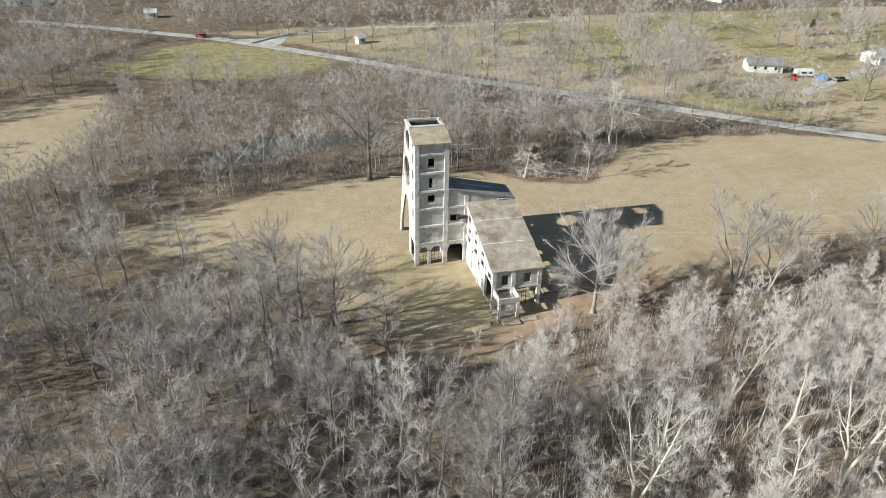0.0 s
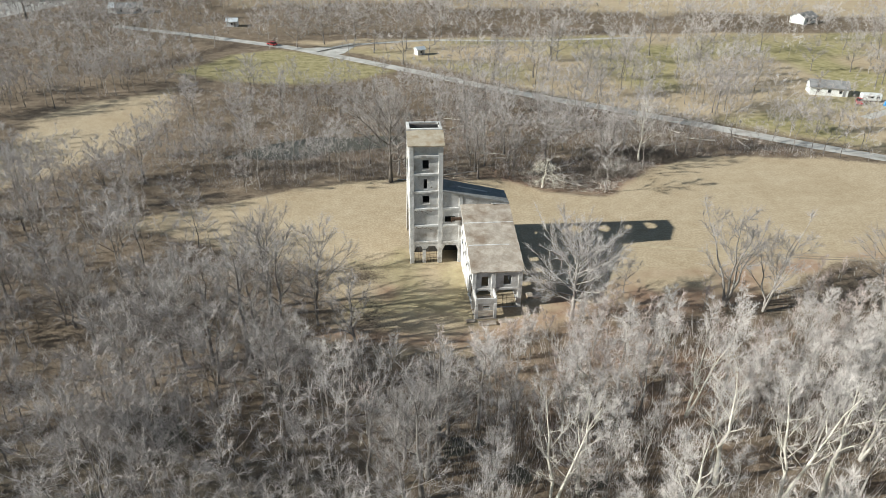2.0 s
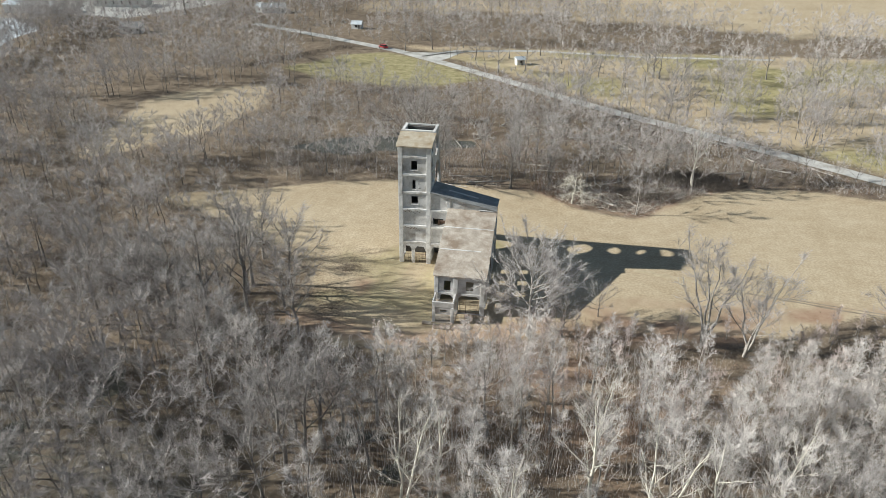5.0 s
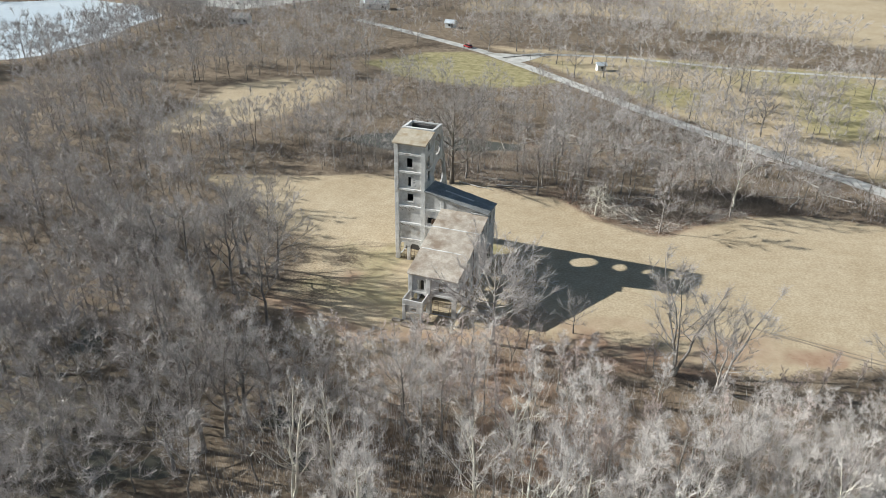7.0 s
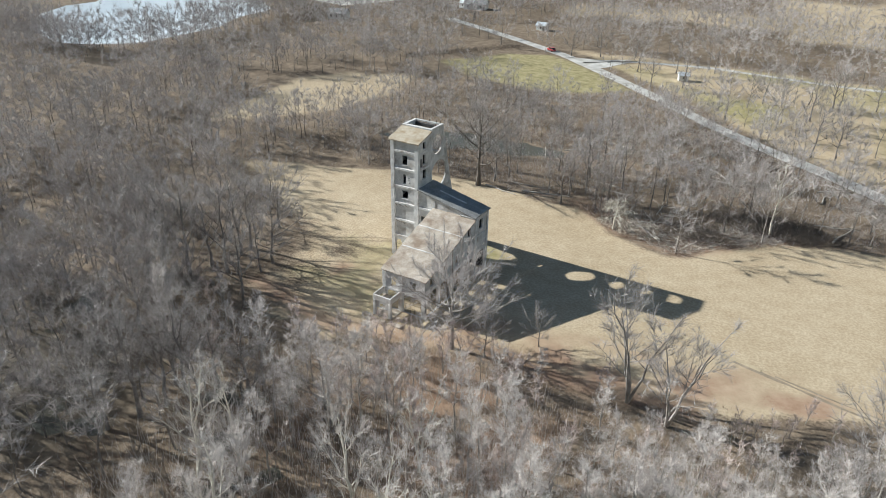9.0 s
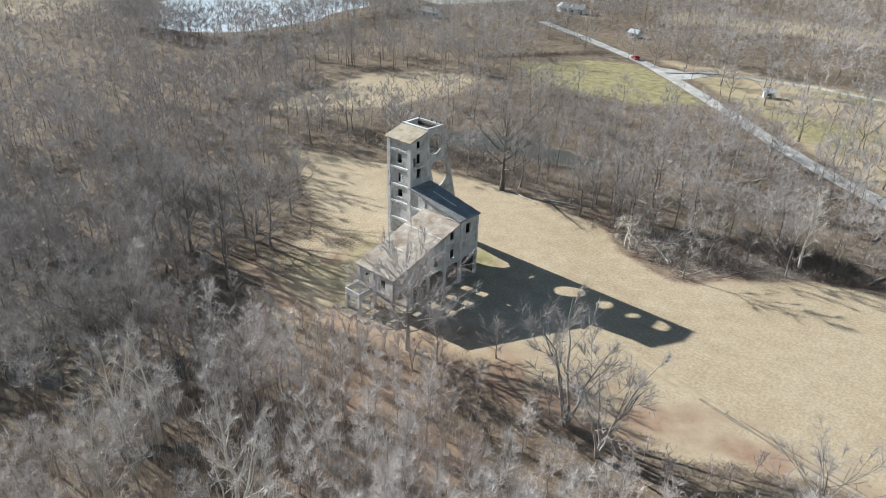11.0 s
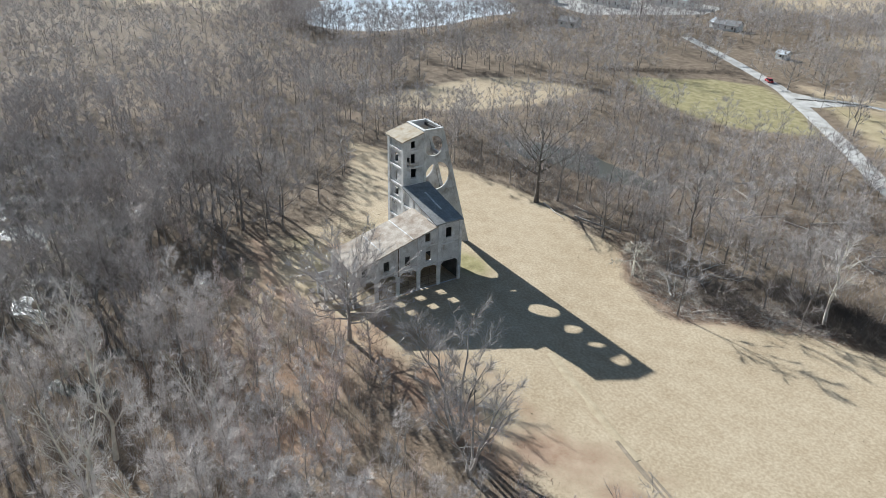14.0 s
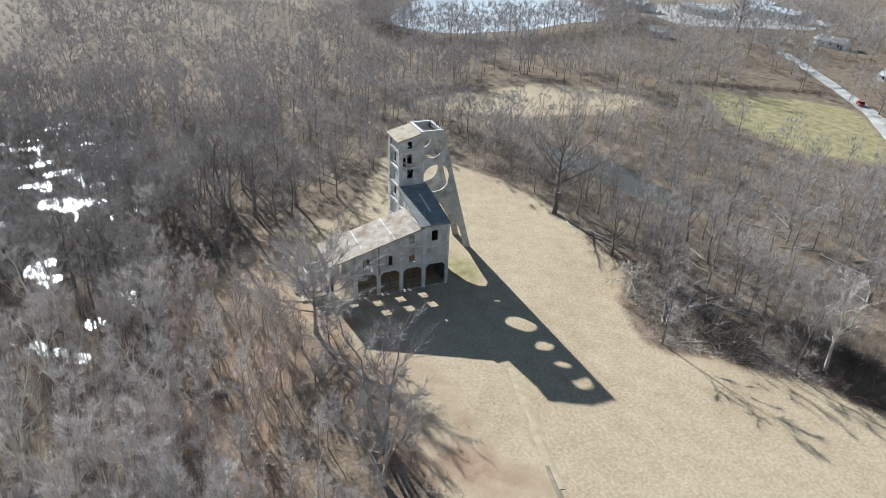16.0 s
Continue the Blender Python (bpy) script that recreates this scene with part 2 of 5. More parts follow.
def inside(x, y, ring):
    """Whether the points lie in the ring, and their distance from its edge (numpy arrays)."""
    hit = np.zeros(x.shape, bool)
    far = np.full(x.shape, 1e9)
    for (ax, ay), (bx, by) in zip(ring, ring[1:] + ring[:1]):
        if ay != by:
            cross = ((ay > y) != (by > y)) & (x < (bx - ax) * (y - ay) / (by - ay) + ax)
            hit ^= cross
        s = np.clip(((x - ax) * (bx - ax) + (y - ay) * (by - ay)) / ((bx - ax) ** 2 + (by - ay) ** 2), 0, 1)
        far = np.minimum(far, np.hypot(x - ax - s * (bx - ax), y - ay - s * (by - ay)))
    return hit, far


def cover(x, y, ring, soft=2.0):
    """1 inside the ring, 0 outside, soft metres wide at the edge."""
    hit, far = inside(x, y, ring)
    return np.clip(0.5 + np.where(hit, far, -far) / soft / 2, 0, 1)


def off_line(x, y, line):
    far = np.full(x.shape, 1e9)
    for (ax, ay), (bx, by) in zip(line, line[1:]):
        s = np.clip(((x - ax) * (bx - ax) + (y - ay) * (by - ay)) / ((bx - ax) ** 2 + (by - ay) ** 2), 0, 1)
        far = np.minimum(far, np.hypot(x - ax - s * (bx - ax), y - ay - s * (by - ay)))
    return far


def swell(x, y, size, seed):
    """Smooth value noise in -1..1, on arrays."""
    u, v = x / size + seed * 17.3, y / size - seed * 9.1
    i, j = np.floor(u), np.floor(v)
    fu, fv = u - i, v - j
    fu, fv = fu * fu * (3 - 2 * fu), fv * fv * (3 - 2 * fv)

    def at(p, q):
        h = np.sin(p * 127.1 + q * 311.7 + seed * 74.7) * 43758.5453
        return 2 * (h - np.floor(h)) - 1

    return (at(i, j) * (1 - fu) + at(i + 1, j) * fu) * (1 - fv) + (at(i, j + 1) * (1 - fu) + at(i + 1, j + 1) * fu) * fv


def mesh_of(name, verts, faces, materials, index=None, smooth=False):
    """A mesh from arrays; faces: one (n, k) array for each corner count."""
    me = bpy.data.meshes.new(name)
    verts = np.asarray(verts, np.float32)
    groups = [np.asarray(f, np.int32) for f in faces if len(f)]
    loops = np.concatenate([g.ravel() for g in groups])
    sizes = np.concatenate([np.full(len(g), g.shape[1], np.int32) for g in groups])
    me.vertices.add(len(verts))
    me.vertices.foreach_set("co", verts.ravel())
    me.loops.add(len(loops))
    me.loops.foreach_set("vertex_index", loops)
    me.polygons.add(len(sizes))
    me.polygons.foreach_set("loop_start", np.concatenate([[0], np.cumsum(sizes)[:-1]]).astype(np.int32))
    for m in materials:
        me.materials.append(m)
    if index is not None:
        me.polygons.foreach_set("material_index", np.asarray(index, np.int32))
    me.polygons.foreach_set("use_smooth", np.full(len(sizes), smooth))
    me.update(calc_edges=True)
    me.validate()
    return me


# ---- ground ----
def spaced(lo, hi, step, reach):
    mid = list(np.arange(lo, hi + 0.01, step))
    a, b, s = [lo], [hi], step
    while b[-1] < reach:
        s *= 1.22
        a.append(a[-1] - s)
        b.append(b[-1] + s)
    return np.array(a[:0:-1] + mid + b[1:])


gx, gy = spaced(-120, 140, 1.7, 3500), spaced(-85, 205, 1.7, 3500)
X, Y = np.meshgrid(gx, gy)
wob_x, wob_y = X + 1.6 * swell(X, Y, 7, 1) + 0.8 * swell(X, Y, 3, 2), Y + 1.6 * swell(X, Y, 7, 3) + 0.8 * swell(X, Y, 3, 4)
in_clearing = cover(wob_x, wob_y, CLEARING, 1.6)
in_lawns = np.maximum.reduce([in_clearing, 0.75 * cover(wob_x, wob_y, WEST_FIELD, 3), 0.9 * cover(X, Y, FAR_FIELD, 8), 0.85 * cover(wob_x, wob_y, EAST_LAWN, 4) + 0.15 * swell(X, Y, 18, 5)])
far_fields = (np.hypot(X, Y) > 300) * np.clip(swell(X, Y, 90, 6) * 2, 0, 1)
in_lawns = np.clip(np.maximum(in_lawns, far_fields * 0.8) + 0.28 * (1 - in_lawns) * swell(X, Y, 12, 7), 0, 1)
# Less lawn west of the wing: litter and dirt, plus painted-in tree shade.
in_lawns = in_lawns * (1 - 0.75 * np.clip((3 - X) / 12, 0, 1) * np.clip((8 - Y) / 8, 0, 1) * np.clip(0.75 + 0.5 * swell(X, Y, 5, 12), 0, 1))
in_green = np.maximum(0.68 * cover(wob_x, wob_y, NORTH_FIELD, 3), 0.85 * cover(X, Y, EAST_LAWN, 6) * np.clip(swell(X, Y, 26, 8) + 0.55, 0, 1))
in_green = np.maximum(in_green, in_clearing * np.clip(1 - np.hypot((X - 14) / 9, (Y - 10) / 5), 0, 1) * 1.2)
in_green = np.maximum(in_green, in_clearing * np.clip(1.25 - np.hypot((X - 0) / 16, (Y + 8) / 18) + 0.5 * swell(X, Y, 5, 31), 0, 1) * 0.5)
in_earth = np.clip(1 - off_line(X, Y, [(-14, -22), (4, -26), (18, -22), (26, -18), (45, -19), (60, -16)]) / 5, 0, 1) * 0.75
in_earth = np.maximum(in_earth, np.clip(1 - np.abs(inside(X, Y, [(24, 40), (34, 33), (48, 29.5), (57, 39), (52, 44), (38, 42)])[1]) / 3, 0, 1) * 0.55)
in_earth = np.maximum(in_earth, np.clip(1 - off_line(X, Y, [(43, 4.5), (54, 1.8), (64, -1), (84, -4), (110, -6)]) / 1.1, 0, 1) * 0.5)
in_earth = np.maximum(in_earth, 0.8 * in_clearing * np.clip(1 - off_line(X, Y, [(28, -15), (50, -14), (66, -10), (90, -4)]) / 13, 0, 1) * np.clip(0.7 + swell(X, Y, 4, 13), 0, 1.3))
in_earth = np.maximum(in_earth, 0.55 * in_clearing * np.clip(1.2 - np.hypot((X + 4) / 15, (Y + 9) / 16), 0, 1) * np.clip(0.45 + swell(X, Y, 4, 17), 0, 1.2))
in_earth = np.maximum(in_earth, 0.62 * (1 - in_clearing) * np.clip(1.5 - np.hypot((X - 36) / 30, (Y + 38) / 18), 0, 1) * np.clip(0.75 + 0.6 * swell(X, Y, 5, 53), 0, 1.2))
wet = cover(X, Y, WET, 9)
in_damp = np.clip(0.6 * wet * np.clip((10 - X) / 20, 0.15, 1) + 0.5 * np.clip(swell(X, Y, 16, 51), 0, 1) * (Y < -18) * (X < -12), 0, 1)
Z = -0.55 * wet * np.clip(0.12 + 0.6 * swell(X, Y, 9, 9) + 0.9 * swell(X, Y, 3.4, 10), -0.3, 1)
Z = Z - 0.9 * np.maximum(cover(wob_x, wob_y, POND, 2.5), cover(X, Y, LAKE, 8))
Z = Z + 0.10 * swell(X, Y, 9, 11) * (1 - in_clearing) * (np.hypot(X, Y) < 150)
Z = np.where(np.minimum.reduce([off_line(X, Y, r) for r in (ROAD, SPUR, LANE)]) < 6, np.minimum(Z, 0), Z)
ny, nx = X.shape
corner = (np.arange(ny - 1)[:, None] * nx + np.arange(nx - 1)[None]).ravel()
ground_mesh = mesh_of("ground", np.stack([X.ravel(), Y.ravel(), Z.ravel()], 1), [np.stack([corner, corner + 1, corner + nx + 1, corner + nx], 1)], [GROUND], smooth=True)
att = ground_mesh.attributes.new("cover", "FLOAT_COLOR", "POINT")
att.data.foreach_set("color", np.stack([in_lawns.ravel(), in_green.ravel(), in_earth.ravel(), in_damp.ravel()], 1).astype(np.float32).ravel())
ground = tagged(new("ground", ground_mesh), "dormant tan lawn and leaf-littered woodland floor", "ground", kind="structure")


def sheet(name, ring, z, mat, label, category):
    """A flat sheet that fills a ring."""
    bm = bmesh.new()
    bm.faces.new([bm.verts.new((x, y, z)) for x, y in ring])
    bmesh.ops.triangulate(bm, faces=bm.faces[:])
    me = bpy.data.meshes.new(name)
    bm.to_mesh(me)
    bm.free()
    for p in me.polygons:
        if p.normal.z < 0:
            p.flip()
    me.materials.append(mat)
    return tagged(new(name, me), label, category, kind="structure")


def grown(ring, by):
    cx, cy = sum(p[0] for p in ring) / len(ring), sum(p[1] for p in ring) / len(ring)
    return [(x + by * (x - cx) / math.hypot(x - cx, y - cy), y + by * (y - cy) / math.hypot(x - cx, y - cy)) for x, y in ring]


sheet("water", grown(LAKE, 6), -0.35, LAKE_GLARE, "pale lake beyond the bare woods, sky glare in its colour", "lake")
sheet("water", grown(POND, 3), -0.35, WATER, "small blue pond among the trees", "pond")
sheet("water", grown(WET, 6), -0.36, WATER, "shallow flood water glinting under bare trees", "flood water")


def ribbon(name, line, width, mat, label, z=0.03, ragged=0.35):
    """A road of even width along a line, with ragged edges and a low crown."""
    pts, rnd = [], random.Random(5)
    for (ax, ay), (bx, by) in zip(line, line[1:]):
        k = max(1, int(math.hypot(bx - ax, by - ay) / 3))
        pts += [(ax + (bx - ax) * i / k, ay + (by - ay) * i / k) for i in range(k)]
    pts.append(line[-1])
    for _ in range(3):
        pts = [pts[0]] + [tuple((a[i] + 2 * b[i] + c[i]) / 4 for i in (0, 1)) for a, b, c in zip(pts, pts[1:], pts[2:])] + [pts[-1]]
    bm = bmesh.new()
    rows = []
    for i, (x, y) in enumerate(pts):
        a, b = pts[max(0, i - 1)], pts[min(len(pts) - 1, i + 1)]
        d = Vector((b[0] - a[0], b[1] - a[1])).normalized()
        w = [-width / 2 - rnd.uniform(0, ragged), -width / 4, width / 4, width / 2 + rnd.uniform(0, ragged)]
        rows.append([bm.verts.new((x - d.y * s, y + d.x * s, z + (0.05 if abs(s) < width / 3 else 0))) for s in w])
    for p, q in zip(rows, rows[1:]):
        for i in range(3):
            bm.faces.new((p[i], q[i], q[i + 1], p[i + 1]))
    bmesh.ops.recalc_face_normals(bm, faces=bm.faces[:])
    me = bpy.data.meshes.new(name)
    bm.to_mesh(me)
    bm.free()
    me.materials.append(mat)
    return tagged(new(name, me), label, "road", kind="structure")


ribbon("road", ROAD, 5.0, GRAVEL, "pale gravel road past the fields")
ribbon("road", SPUR, 3.0, GRAVEL, "narrow pale gravel lane branching off the road", 0.05)
ribbon("road", LANE, 3.0, GRAVEL, "short gravel drive up to a house", 0.05)
junction = [(-36, 188), (-22, 173), (-18, 178), (-14, 190), (-10, 196), (-16, 197), (-24, 190)]
sheet("road", junction, 0.1, GRAVEL, "widened gravel junction of two lanes", "road")
ribbon("track", [(64, -0.6), (70, -2.0), (76, -3.2), (86, -5.0), (104, -6.9)], 0.10, SOIL, "dark rut worn across the dry lawn", 0.012, 0.42)
ribbon("track", [(70, -1.2), (77, -2.5), (87, -4.1), (104, -5.8)], 0.05, SOIL, "faint second rut across the dry lawn", 0.012, 0.22)
ribbon("track", [(44.5, 4.6), (49, 3.2), (55, 1.9), (61, 0.6), (68, -0.9)], 0.7, PATHSOIL, "pale trodden strip across the dry lawn", 0.008, 0.5)
sheet("pavement", [(-276, 250), (-200, 240), (-172, 308), (-184, 342), (-260, 347)], 0.06, GRAVEL, "pale gravel yard round distant warehouses", "yard")


# ---- the concrete tipple ----
def part(name, bm, mat, parent, label=""):
    """Link a bmesh as one mesh object under a thing or a part."""
    me = bpy.data.meshes.new(name)
    bm.to_mesh(me)
    bm.free()
    me.materials.append(mat)
    ob = new(name, me)
    ob.parent = parent
    return tagged(ob, label)


def box(x0, x1, y0, y1, z0, z1, bevel=0.03):
    bm = bmesh.new()
    bmesh.ops.create_cube(bm, size=1)
    for v in bm.verts:
        v.co = Vector(((x0 + x1) / 2 + v.co.x * (x1 - x0), (y0 + y1) / 2 + v.co.y * (y1 - y0), (z0 + z1) / 2 + v.co.z * (z1 - z0)))
    if bevel:
        bmesh.ops.bevel(bm, geom=bm.edges[:], offset=bevel, segments=1, affect="EDGES")
    return bm


def slab(axis, at, thick, ring, holes=()):
    """A wall with openings that go through it: a ring and holes in its plane, (u, z) for axis x or y."""
    from mathutils import geometry
    loops = [list(ring)] + [list(h) for h in holes]
    tris = geometry.tessellate_polygon([[Vector((u, z, 0)) for u, z in lp] for lp in loops])
    flat = [p for lp in loops for p in lp]

    def place(u, z, s):
        return (at + s * thick, u, z) if axis == "x" else (u, at + s * thick, z)

    bm = bmesh.new()
    a = [bm.verts.new(place(u, z, 0)) for u, z in flat]
    b = [bm.verts.new(place(u, z, 1)) for u, z in flat]
    for t in tris:
        bm.faces.new([a[i] for i in t])
        bm.faces.new([b[i] for i in reversed(t)])
    k = 0
    for lp in loops:
        m = len(lp)
        for i in range(m):
            p, q = k + i, k + (i + 1) % m
            bm.faces.new((a[p], a[q], b[q], b[p]))
        k += m
    bmesh.ops.recalc_face_normals(bm, faces=bm.faces[:])
    return bm


def rect(u0, u1, z0, z1):
    return [(u0, z0), (u1, z0), (u1, z1), (u0, z1)]


def broken(u0, u1, z0, z1, seed, amount=0.12):
    """A window opening with a chipped, uneven edge."""
    r = random.Random(seed)
    pts = []
    for (a, b), (c, d) in zip(rect(u0, u1, z0, z1), rect(u0, u1, z0, z1)[1:] + rect(u0, u1, z0, z1)[:1]):
        for f in (0, 0.35, 0.7):
            pts.append((a + (c - a) * f + r.uniform(-amount, amount) * 0.5, b + (d - b) * f + r.uniform(-amount, amount) * 0.5))
    return pts


def gate(u0, u1, z1, cut=0.7, z0=0.0):
    """A ground-floor opening with cut-off upper corners; it stops a little above the footing."""
    return [(u0, z0), (u1, z0), (u1, z1 - cut), (u1 - cut, z1), (u0 + cut, z1), (u0, z1 - cut)]


def circle(u, z, r, n=28):
    return [(u + r * math.cos(2 * math.pi * i / n), z + r * math.sin(2 * math.pi * i / n)) for i in range(n)]


tipple = tagged(new("mine_tipple"), "ruined pale concrete mine tipple with a tower and sloping-roofed wing", "ruin")
T = 0.30
FLOORS = [4.5, 7.9, 11.3, 14.7, 18.1, 21.5]
W = 5.9


def slant(z, inset=0.0):
    """y of the sloping rear edge of the tower at a height."""
    return 15.2 - (15.2 - 8.4) * z / 24.9 - inset


side_ring = [(0.35, 0), (5.9, 0), (5.9, 0.02), (5.9, 7.2), (6.4, 9.2), (7.4, 10.3), (8.6, 10.6), (9.7, 10.0), (10.6, 8.2), (slant(4, 1.15), 4), (slant(0, 1.2), 0), (15.2, 0), (8.4, 24.9), (4.3, 24.9), (4.3, 24.55), (0.35, 23.45)]
tower_windows = [rect(1.6, 2.5, 22.0, 23.3), rect(1.6, 2.5, 19.1, 20.9), rect(0.78, 1.3, 18.7, 20.4), broken(1.6, 2.75, 16.3, 18.0, 3)]
holes = [circle(6.55, 21.7, 1.92), circle(7.38, 15.68, 2.72)]
# the two side walls of the tower, pierced by round openings and standing on a raking rear leg
part("side_wall", slab("x", W - T, T, side_ring, tower_windows + holes), CONCRETE, tipple, "concrete side wall with round openings and a raking leg")
left_windows = [rect(1.6, 2.5, 22.0, 23.3), rect(1.6, 2.5, 19.1, 20.9), rect(1.6, 2.6, 16.2, 18.0), rect(1.6, 2.6, 12.2, 13.9), rect(1.6, 2.6, 8.8, 10.5), gate(0.9, 5.2, 3.9, 0.6, 0.05)]
part("side_wall", slab("x", 0.0, T, side_ring, left_windows + holes), CONCRETE, tipple, "sunlit concrete side wall with round openings and a raking leg")
# raised edge along the rear legs, and a pilaster between front room and hoist bay
for x0 in (-0.07, W - 0.48):
    bm = bmesh.new()
    ring = [(slant(0, 0.85), 0), (slant(0, -0.1), 0), (slant(24.9, -0.1), 24.9), (slant(24.9, 0.45), 24.9)]
    lo = [bm.verts.new((x0, y, z)) for y, z in ring]
    hi = [bm.verts.new((x0 + 0.55, y, z)) for y, z in ring]
    bm.faces.new(lo)
    bm.faces.new(hi[::-1])
    for i in range(4):
        bm.faces.new((lo[i], lo[(i + 1) % 4], hi[(i + 1) % 4], hi[i]))
    bmesh.ops.recalc_face_normals(bm, faces=bm.faces[:])
    part("leg", bm, CONCRETE, tipple)
for x0, x1 in ((-0.06, 0.29), (W - 0.29, W + 0.06)):
    part("pilaster", box(x0, x1, 4.35, 4.85, 0 if x0 < 1 else 14.6, 24.5), TRIM, tipple)
# beams that tie the two rear legs
for z in (10.9, 18.9, 24.3):
    y = slant(z, 0.5)
    part("tie_beam", box(T, W - T, y - 0.3, y + 0.25, z - 0.3, z + 0.3), INTERIOR_SHADE if z > 24 else CONCRETE, tipple)
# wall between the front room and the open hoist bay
# Dark colour stands for interior shade; part below 4.5 m added to block light.
part("partition", slab("y", 4.5, 0.25, [(T, 0.02), (W - T, 0.02), (W - T, 24.4), (T, 24.4)]), INTERIOR_SHADE, tipple)
# Thin dark panel added so that the open shaft looks shaded.
part("shade_panel", box(W - T - 0.03, W - T, 4.8, 8.0, 23.5, 24.74, 0), INTERIOR_SHADE, tipple)
# front of the tower: recessed panels between columns and bands
front_holes = [rect(2.3, 3.4, 18.9, 20.6), rect(2.5, 3.1, 15.2, 17.0), broken(2.3, 3.5, 12.25, 13.75, 5), rect(3.75, 4.05, 15.3, 15.5), rect(3.55, 4.0, 16.35, 16.5), rect(3.55, 4.0, 16.0, 16.12)]
part("front_wall", slab("y", 0.3, 0.22, [(0.6, 4.5), (W - 0.6, 4.5), (W - 0.6, 23.3), (0.6, 23.3)], front_holes), CONCRETE, tipple, "recessed concrete panels with small window openings")
part("column", box(-0.05, 0.72, -0.02, 0.7, 0, 23.35), TRIM, tipple)
part("column", box(W - 0.77, W + 0.05, -0.02, 0.7, 0, 23.35), TRIM, tipple)
for i, z in enumerate(FLOORS):
    part("beam", box(0.72, W - 0.77, 0.0, 0.55, z - 0.35, z + 0.08), TRIM, tipple)
    # Slabs carry the room's shade in their dark colour.
    part("floor_slab", box(T, W - T, 0.55, 4.5, z - 0.2, z, 0), INTERIOR_SHADE, tipple)
part("lintel", slab("y", 0.05, 0.45, [(0.72, 2.6), (1.2, 3.6), (2.0, 3.6), (2.35, 2.8), (2.85, 2.8), (3.4, 3.6), (4.6, 3.6), (5.13, 2.6), (5.13, 4.3), (0.72, 4.3)]), CONCRETE, tipple)
part("post", box(2.3, 2.9, 0.05, 0.55, 0, 3.0), TRIM, tipple)
for x0, x1, z, d, w in ((2.3, 3.4, 18.8, 0.12, 0.1), (2.3, 3.5, 12.2, 0.12, 0.1), (2.5, 3.1, 15.1, 0.12, 0.1)):
    part("sill", box(x0 - w, x1 + w, 0.3 - d, 0.31, z - 0.1, z + 0.02, 0.01), TRIM, tipple)
for y0, y1, z in ((1.6, 2.5, 22.0), (1.6, 2.5, 19.1), (0.78, 1.3, 18.7), (1.6, 2.75, 16.3)):
    part("sill", box(W, W + 0.1, y0 - 0.1, y1 + 0.1, z - 0.14, z - 0.02, 0.01), TRIM, tipple)
for z in (14.9, 18.3, 21.4):
    part("string_course", box(W, W + 0.07, 0.3, 4.35, z - 0.2, z + 0.15), TRIM, tipple)
    part("string_course", box(-0.07, 0.0, 0.3, 4.35, z - 0.2, z + 0.15), TRIM, tipple)


def sloped(x0, x1, y0, y1, z00, z10, z01, z11, thick, cuts=(6, 6), rough=0.03, seed=1):
    """A slab whose corners stand at four heights; the top is finely uneven, the edge slightly chipped."""
    r = random.Random(seed)
    bm = bmesh.new()
    nu, nv = cuts
    top, low = {}, {}
    for i in range(nu + 1):
        for j in range(nv + 1):
            u, v = i / nu, j / nv
            z = (z00 * (1 - u) + z10 * u) * (1 - v) + (z01 * (1 - u) + z11 * u) * v
            edge = i in (0, nu) or j in (0, nv)
            dx = r.uniform(-0.06, 0.06) if edge else 0
            dy = r.uniform(-0.06, 0.06) if edge else 0
            top[i, j] = bm.verts.new((x0 + (x1 - x0) * u + dx, y0 + (y1 - y0) * v + dy, z + r.uniform(-rough, rough)))
            low[i, j] = bm.verts.new((x0 + (x1 - x0) * u + dx, y0 + (y1 - y0) * v + dy, z - thick))
    for i in range(nu):
        for j in range(nv):
            bm.faces.new((top[i, j], top[i + 1, j], top[i + 1, j + 1], top[i, j + 1]))
            bm.faces.new((low[i, j], low[i, j + 1], low[i + 1, j + 1], low[i + 1, j]))
    rim = [(i, 0) for i in range(nu)] + [(nu, j) for j in range(nv)] + [(i, nv) for i in range(nu, 0, -1)] + [(0, j) for j in range(nv, 0, -1)]
    for p, q in zip(rim, rim[1:] + rim[:1]):
        bm.faces.new((top[p], low[p], low[q], top[q]))
    bmesh.ops.recalc_face_normals(bm, faces=bm.faces[:])
    return bm


part("roof", sloped(-0.35, W + 0.3, -0.4, 4.15, 23.5, 23.5, 24.8, 24.8, 0.22, (8, 6), 0.02, 2), TANROOF, tipple, "tan-stained sloping slab over the tower")
# flat rim round the open shaft at the top
part("roof_rim", box(-0.22, W + 0.18, 4.16, 4.75, 24.75, 25.05), TRIM, tipple)
part("roof_rim", box(-0.22, W + 0.18, 8.1, 8.5, 24.75, 25.05), TRIM, tipple)
part("roof_rim", box(-0.22, 0.33, 4.75, 8.1, 24.75, 25.05), TRIM, tipple)
part("roof_rim", box(W - 0.34, W + 0.18, 4.75, 8.1, 24.75, 25.05), TRIM, tipple)
for x, y in ((5.5, 8.2), (5.6, 6.4), (3.2, 8.25), (0.2, 8.2), (4.6, 8.25)):
    part("rebar_stub", box(x - 0.06, x + 0.06, y - 0.06, y + 0.06, 25.03, 25.45, 0), RUST, tipple)

# link bay beside the tower: its front, its shed roof and its rear wall
EX = 17.8


def roof_a(x):
    return 15.0 - (x - 5.9) * (15.0 - 12.3) / (18.1 - 5.9)


